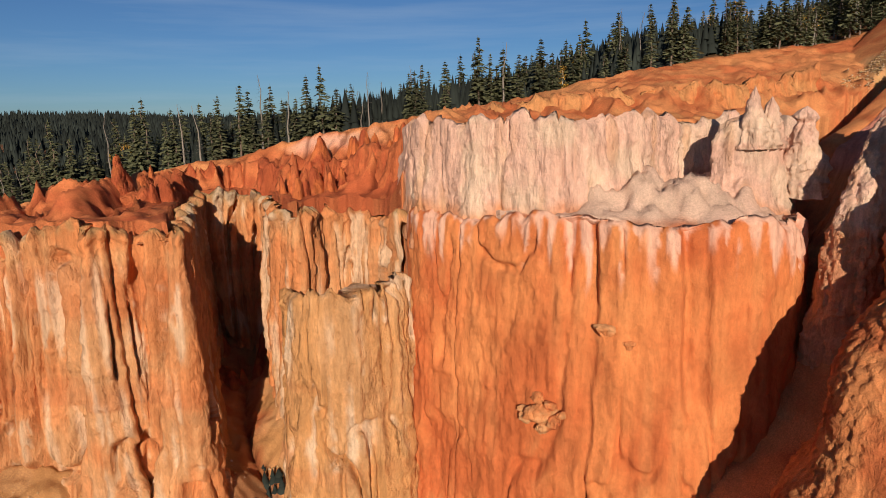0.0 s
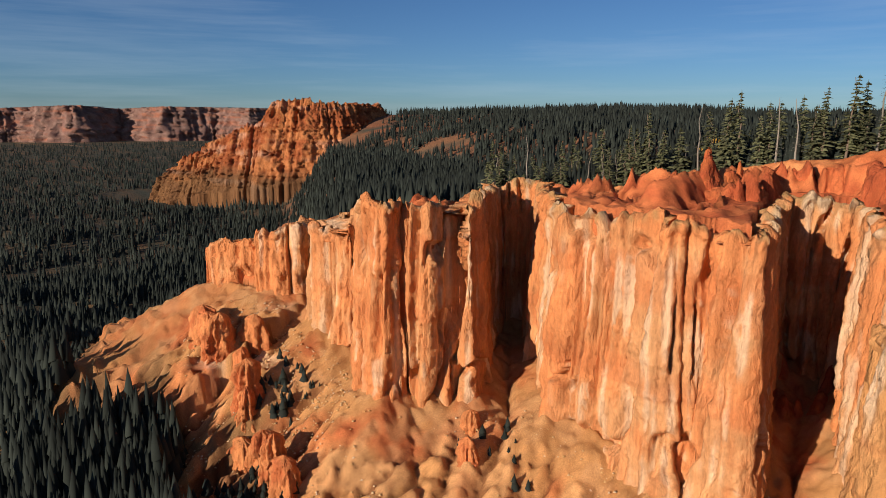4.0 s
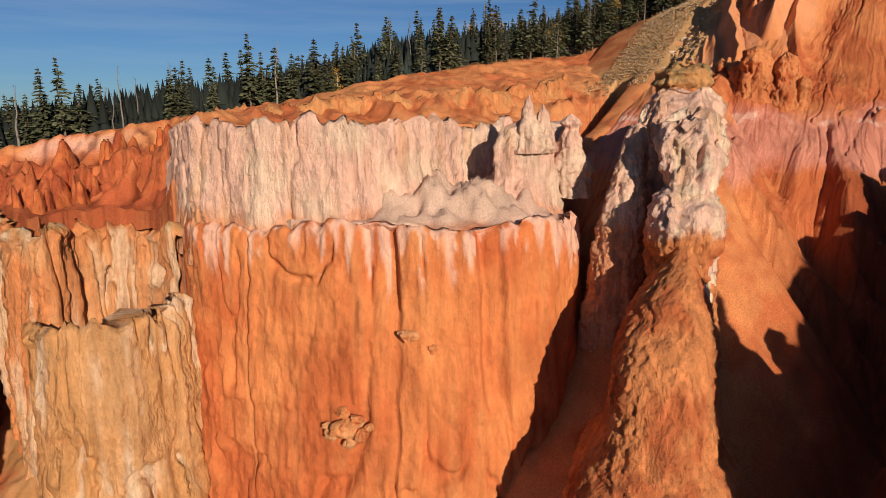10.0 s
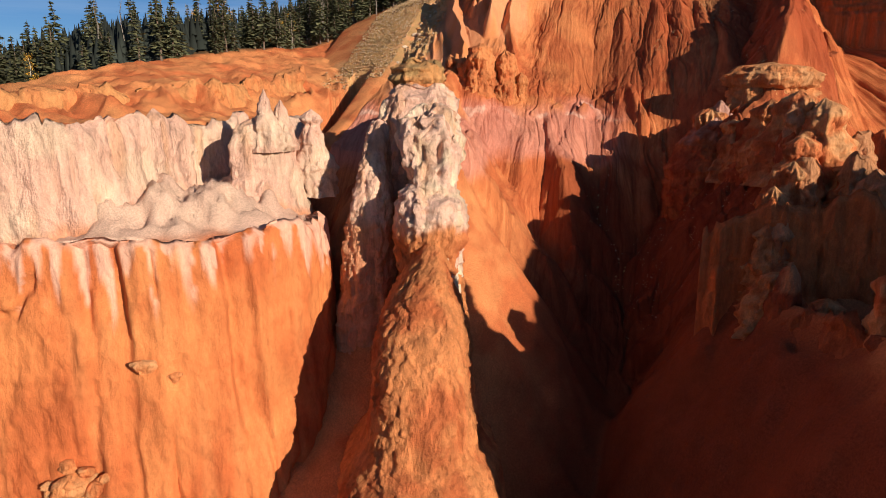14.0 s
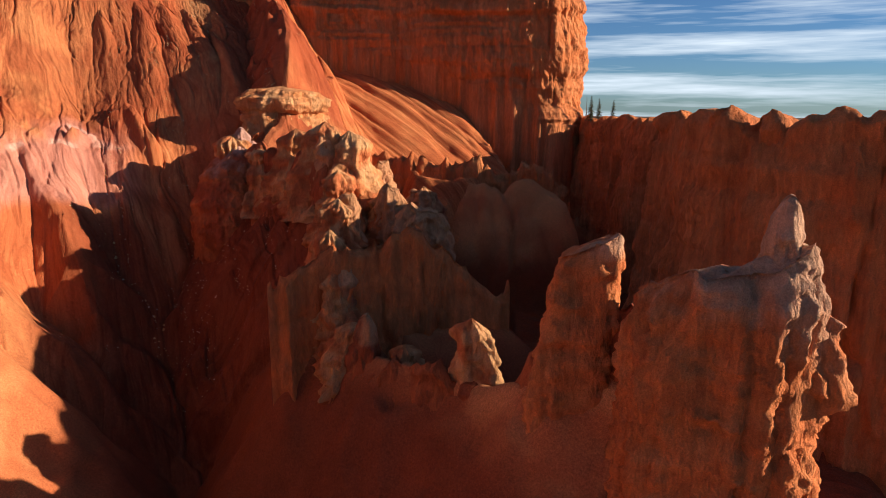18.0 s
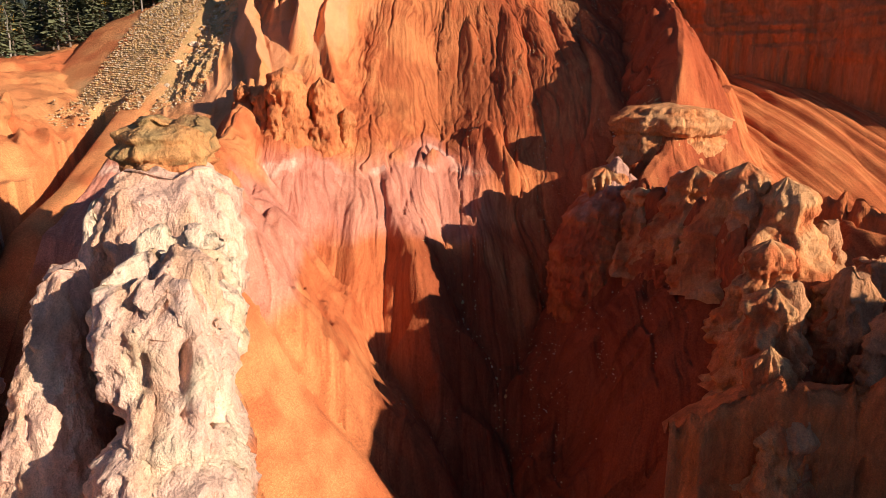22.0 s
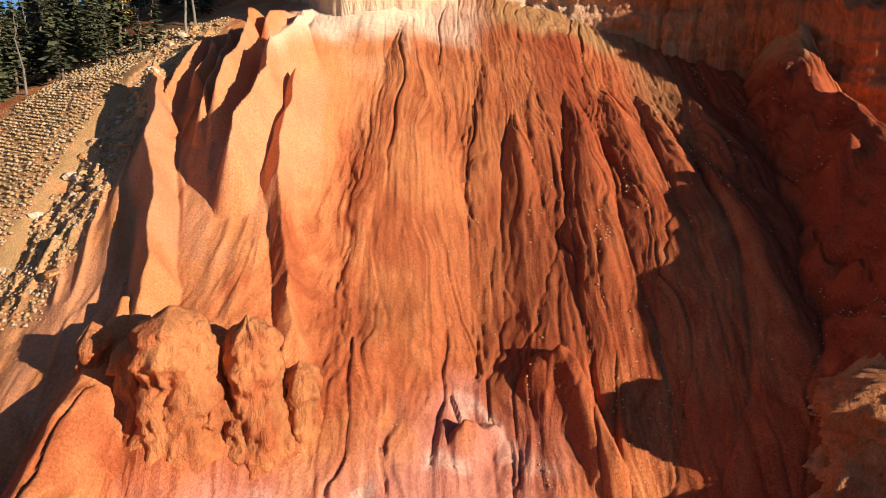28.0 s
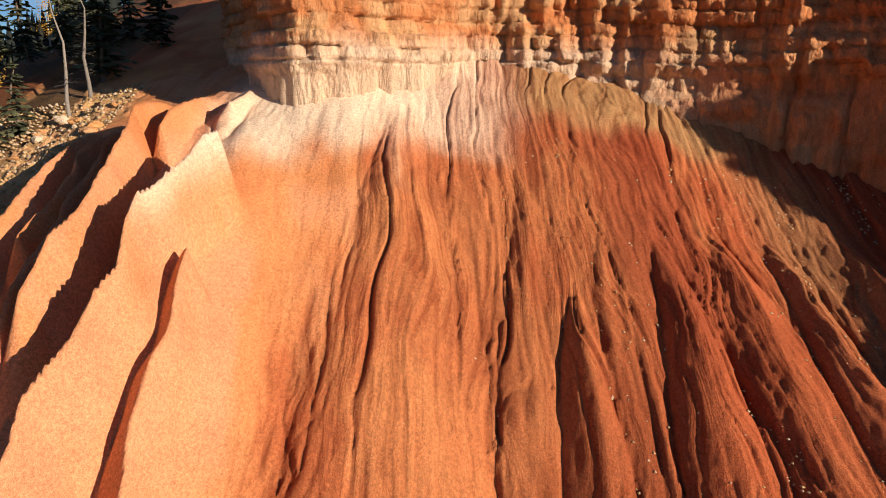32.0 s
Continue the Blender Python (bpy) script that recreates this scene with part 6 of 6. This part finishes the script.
# scrub and small firs on the talus
n = 22000
sx_, sy_ = rng.uniform(-300, -20, n), rng.uniform(-20, 140, n)
sz_ = ground_height(sx_, sy_)[None]
ld = distance_to(sx_, sy_, LIP)[0]
keep = (~inside(sx_, sy_, TERRACE_POLY)) & (ld > 10) & (vnoise(sx_ / 20, sy_ / 20, 0, 23) + smooth(10, 60, ld) * 1.6 - 0.35 > rng.random(n))
tagged(forest("scrub", sx_[keep], sy_[keep], sz_[0][keep] - 0.2, "scattered dark scrub and small firs on talus", 1.0, 4.6, 5, 2.2), kind="stuff")


# ---------------------------------------------------------------- stones
def stone_mesh(seed, squash=0.7):
    bm = bmesh.new()
    bmesh.ops.create_icosphere(bm, subdivisions=2, radius=0.5)
    for v in bm.verts:
        n = noise.noise(v.co * 2.2 + Vector((seed, 0, 0))) * 0.45 + noise.noise(v.co * 5 + Vector((0, seed, 0))) * 0.12
        v.co = Vector((v.co.x * (1 + n) * 1.2, v.co.y * (1 + n), v.co.z * (1 + n) * squash))
    me = bpy.data.meshes.new("boulder")
    bm.to_mesh(me)
    bm.free()
    at = me.attributes.new("col", "FLOAT_COLOR", "POINT")
    c = (BUFF, CREAM * 0.85, OCHRE, TAN * 1.3)[seed % 4]
    at.data.foreach_set("color", np.tile(np.array([*c, 1.0], np.float32), len(me.vertices)))
    me.materials.append(STONE)
    return me


STONES = [stone_mesh(k, 0.55 + 0.1 * (k % 3)) for k in range(8)]


rv, rr_ = rng.uniform(-26, 34, 26000), 150 + 112 * rng.random(26000)
on = scree[np.clip(np.round((rr_ - 122) / 0.2).astype(int), 0, sz.shape[0] - 1), np.clip(np.round((rv + 74) / 0.2).astype(int), 0, sz.shape[1] - 1)]
pick = on > 0.3 + 0.5 * rng.random(26000)
pv, pr = rv[pick][:230], rr_[pick][:230]
# boulders on the rubble crest and in the gullies
cv_, cr_ = rng.uniform(-72, -60, 90), rng.uniform(192, 262, 90)
for k, (v, r) in enumerate(zip(np.concatenate([pv, cv_]), np.concatenate([pr, cr_]))):
    s = (0.25 + 0.55 * rng.random() ** 3) if k < len(pv) else 0.5 + 1.6 * rng.random() ** 2
    x, y = to_xy(v, r)
    ob = new("boulder", STONES[k % 8])
    ob.matrix_basis = pose(x, y, float(slope_height(v, r)) + 0.1 * s, rng.uniform(-20, 20), rng.uniform(-20, 20), rng.uniform(0, 360)) @ Matrix.Diagonal((s, s, s, 1))
    tagged(ob, "loose buff limestone stone lying on the clay slope" if k < len(pv) else "pale limestone boulder on the rubble crest", "boulder", "stones on the slope")


def pebbles(name, v, r, lo, hi, label, seed, z=None):
    """Small angular stones in one mesh."""
    g = np.random.default_rng(seed)
    n = len(v)
    x, y = to_xy(v, r)
    z = slope_height(v, r) if z is None else z
    s = g.uniform(lo, hi, n)[:, None, None]
    octa = np.array([(1, 0, 0), (0, 1, 0), (-1, 0, 0), (0, -1, 0), (0, 0, 0.8), (0, 0, -0.6)])[None] * g.uniform(0.6, 1.3, (n, 6, 1))
    V = (np.stack([x, y, z], -1)[:, None] + octa * s).reshape(-1, 3)
    tri = np.array([(0, 1, 4), (1, 2, 4), (2, 3, 4), (3, 0, 4), (1, 0, 5), (2, 1, 5), (3, 2, 5), (0, 3, 5)])
    F = (np.arange(n)[:, None, None] * 6 + tri[None]).reshape(-1, 3)
    me = bpy.data.meshes.new(name)
    me.vertices.add(len(V))
    me.vertices.foreach_set("co", V.astype(np.float32).ravel())
    me.loops.add(3 * len(F))
    me.loops.foreach_set("vertex_index", F.astype(np.int32).ravel())
    me.polygons.add(len(F))
    me.polygons.foreach_set("loop_start", np.arange(0, 3 * len(F), 3, dtype=np.int32))
    me.update(calc_edges=True)
    at = me.attributes.new("col", "FLOAT_COLOR", "POINT")
    c = np.ones((n, 6, 4), np.float32)
    c[:, :, :3] = blend(TAN * 1.2, CREAM * 0.8, g.random(n) ** 2)[:, None]
    at.data.foreach_set("color", c.ravel())
    me.materials.append(STONE)
    return tagged(new(name, me), label, "gravel", kind="stuff")


pebbles("gravel", rv[pick][230:], rr_[pick][230:], 0.06, 0.2, "pale gravel lying in the gullies of the slope", 31)
# stones washed into the rills below the gullies
wv_, wr_ = rng.uniform(-24, 40, 40000), rng.uniform(136, 250, 40000)
deep_ = np.maximum(worn_s, worn_f)[np.clip(np.round((wr_ - 122) / 0.2).astype(int), 0, sz.shape[0] - 1), np.clip(np.round((wv_ + 74) / 0.2).astype(int), 0, sz.shape[1] - 1)]
lie = (deep_ > 0.1 + 0.5 * rng.random(40000)) & (smooth(-24, 8, wv_) * (0.5 + 0.6 * vnoise(wv_ / 6, wr_ / 18, 0, 121)) > rng.random(40000))
pebbles("gravel", wv_[lie][:7000], wr_[lie][:7000], 0.07, 0.22, "pale stones washed into the rills of the red slope", 34)
qv, qr = rng.uniform(-90, -59, 9000), rng.uniform(188, 268, 9000)
qx, qy = to_xy(qv, qr)
pebbles("gravel", qv, qr, 0.1, 0.42, "buff rubble on the crest below the trees", 32, np.where(qv < -71, ground_height(qx, qy), slope_height(qv, qr)))

tx_, ty_ = rng.uniform(-175, -25, 16000), rng.uniform(15, 125, 16000)
td_ = distance_to(tx_, ty_, LIP)[0]
lie = (~inside(tx_, ty_, TERRACE_POLY)) & (td_ > 4) & (td_ < 80) & (vnoise(tx_ / 14, ty_ / 14, 0, 24) + 0.35 > rng.random(16000))
tv_, tr_ = to_vr(tx_[lie], ty_[lie])
pebbles("gravel", tv_, tr_, 0.12, 0.42, "buff and ochre rubble strewn over the talus", 33, ground_height(tx_[lie], ty_[lie]))
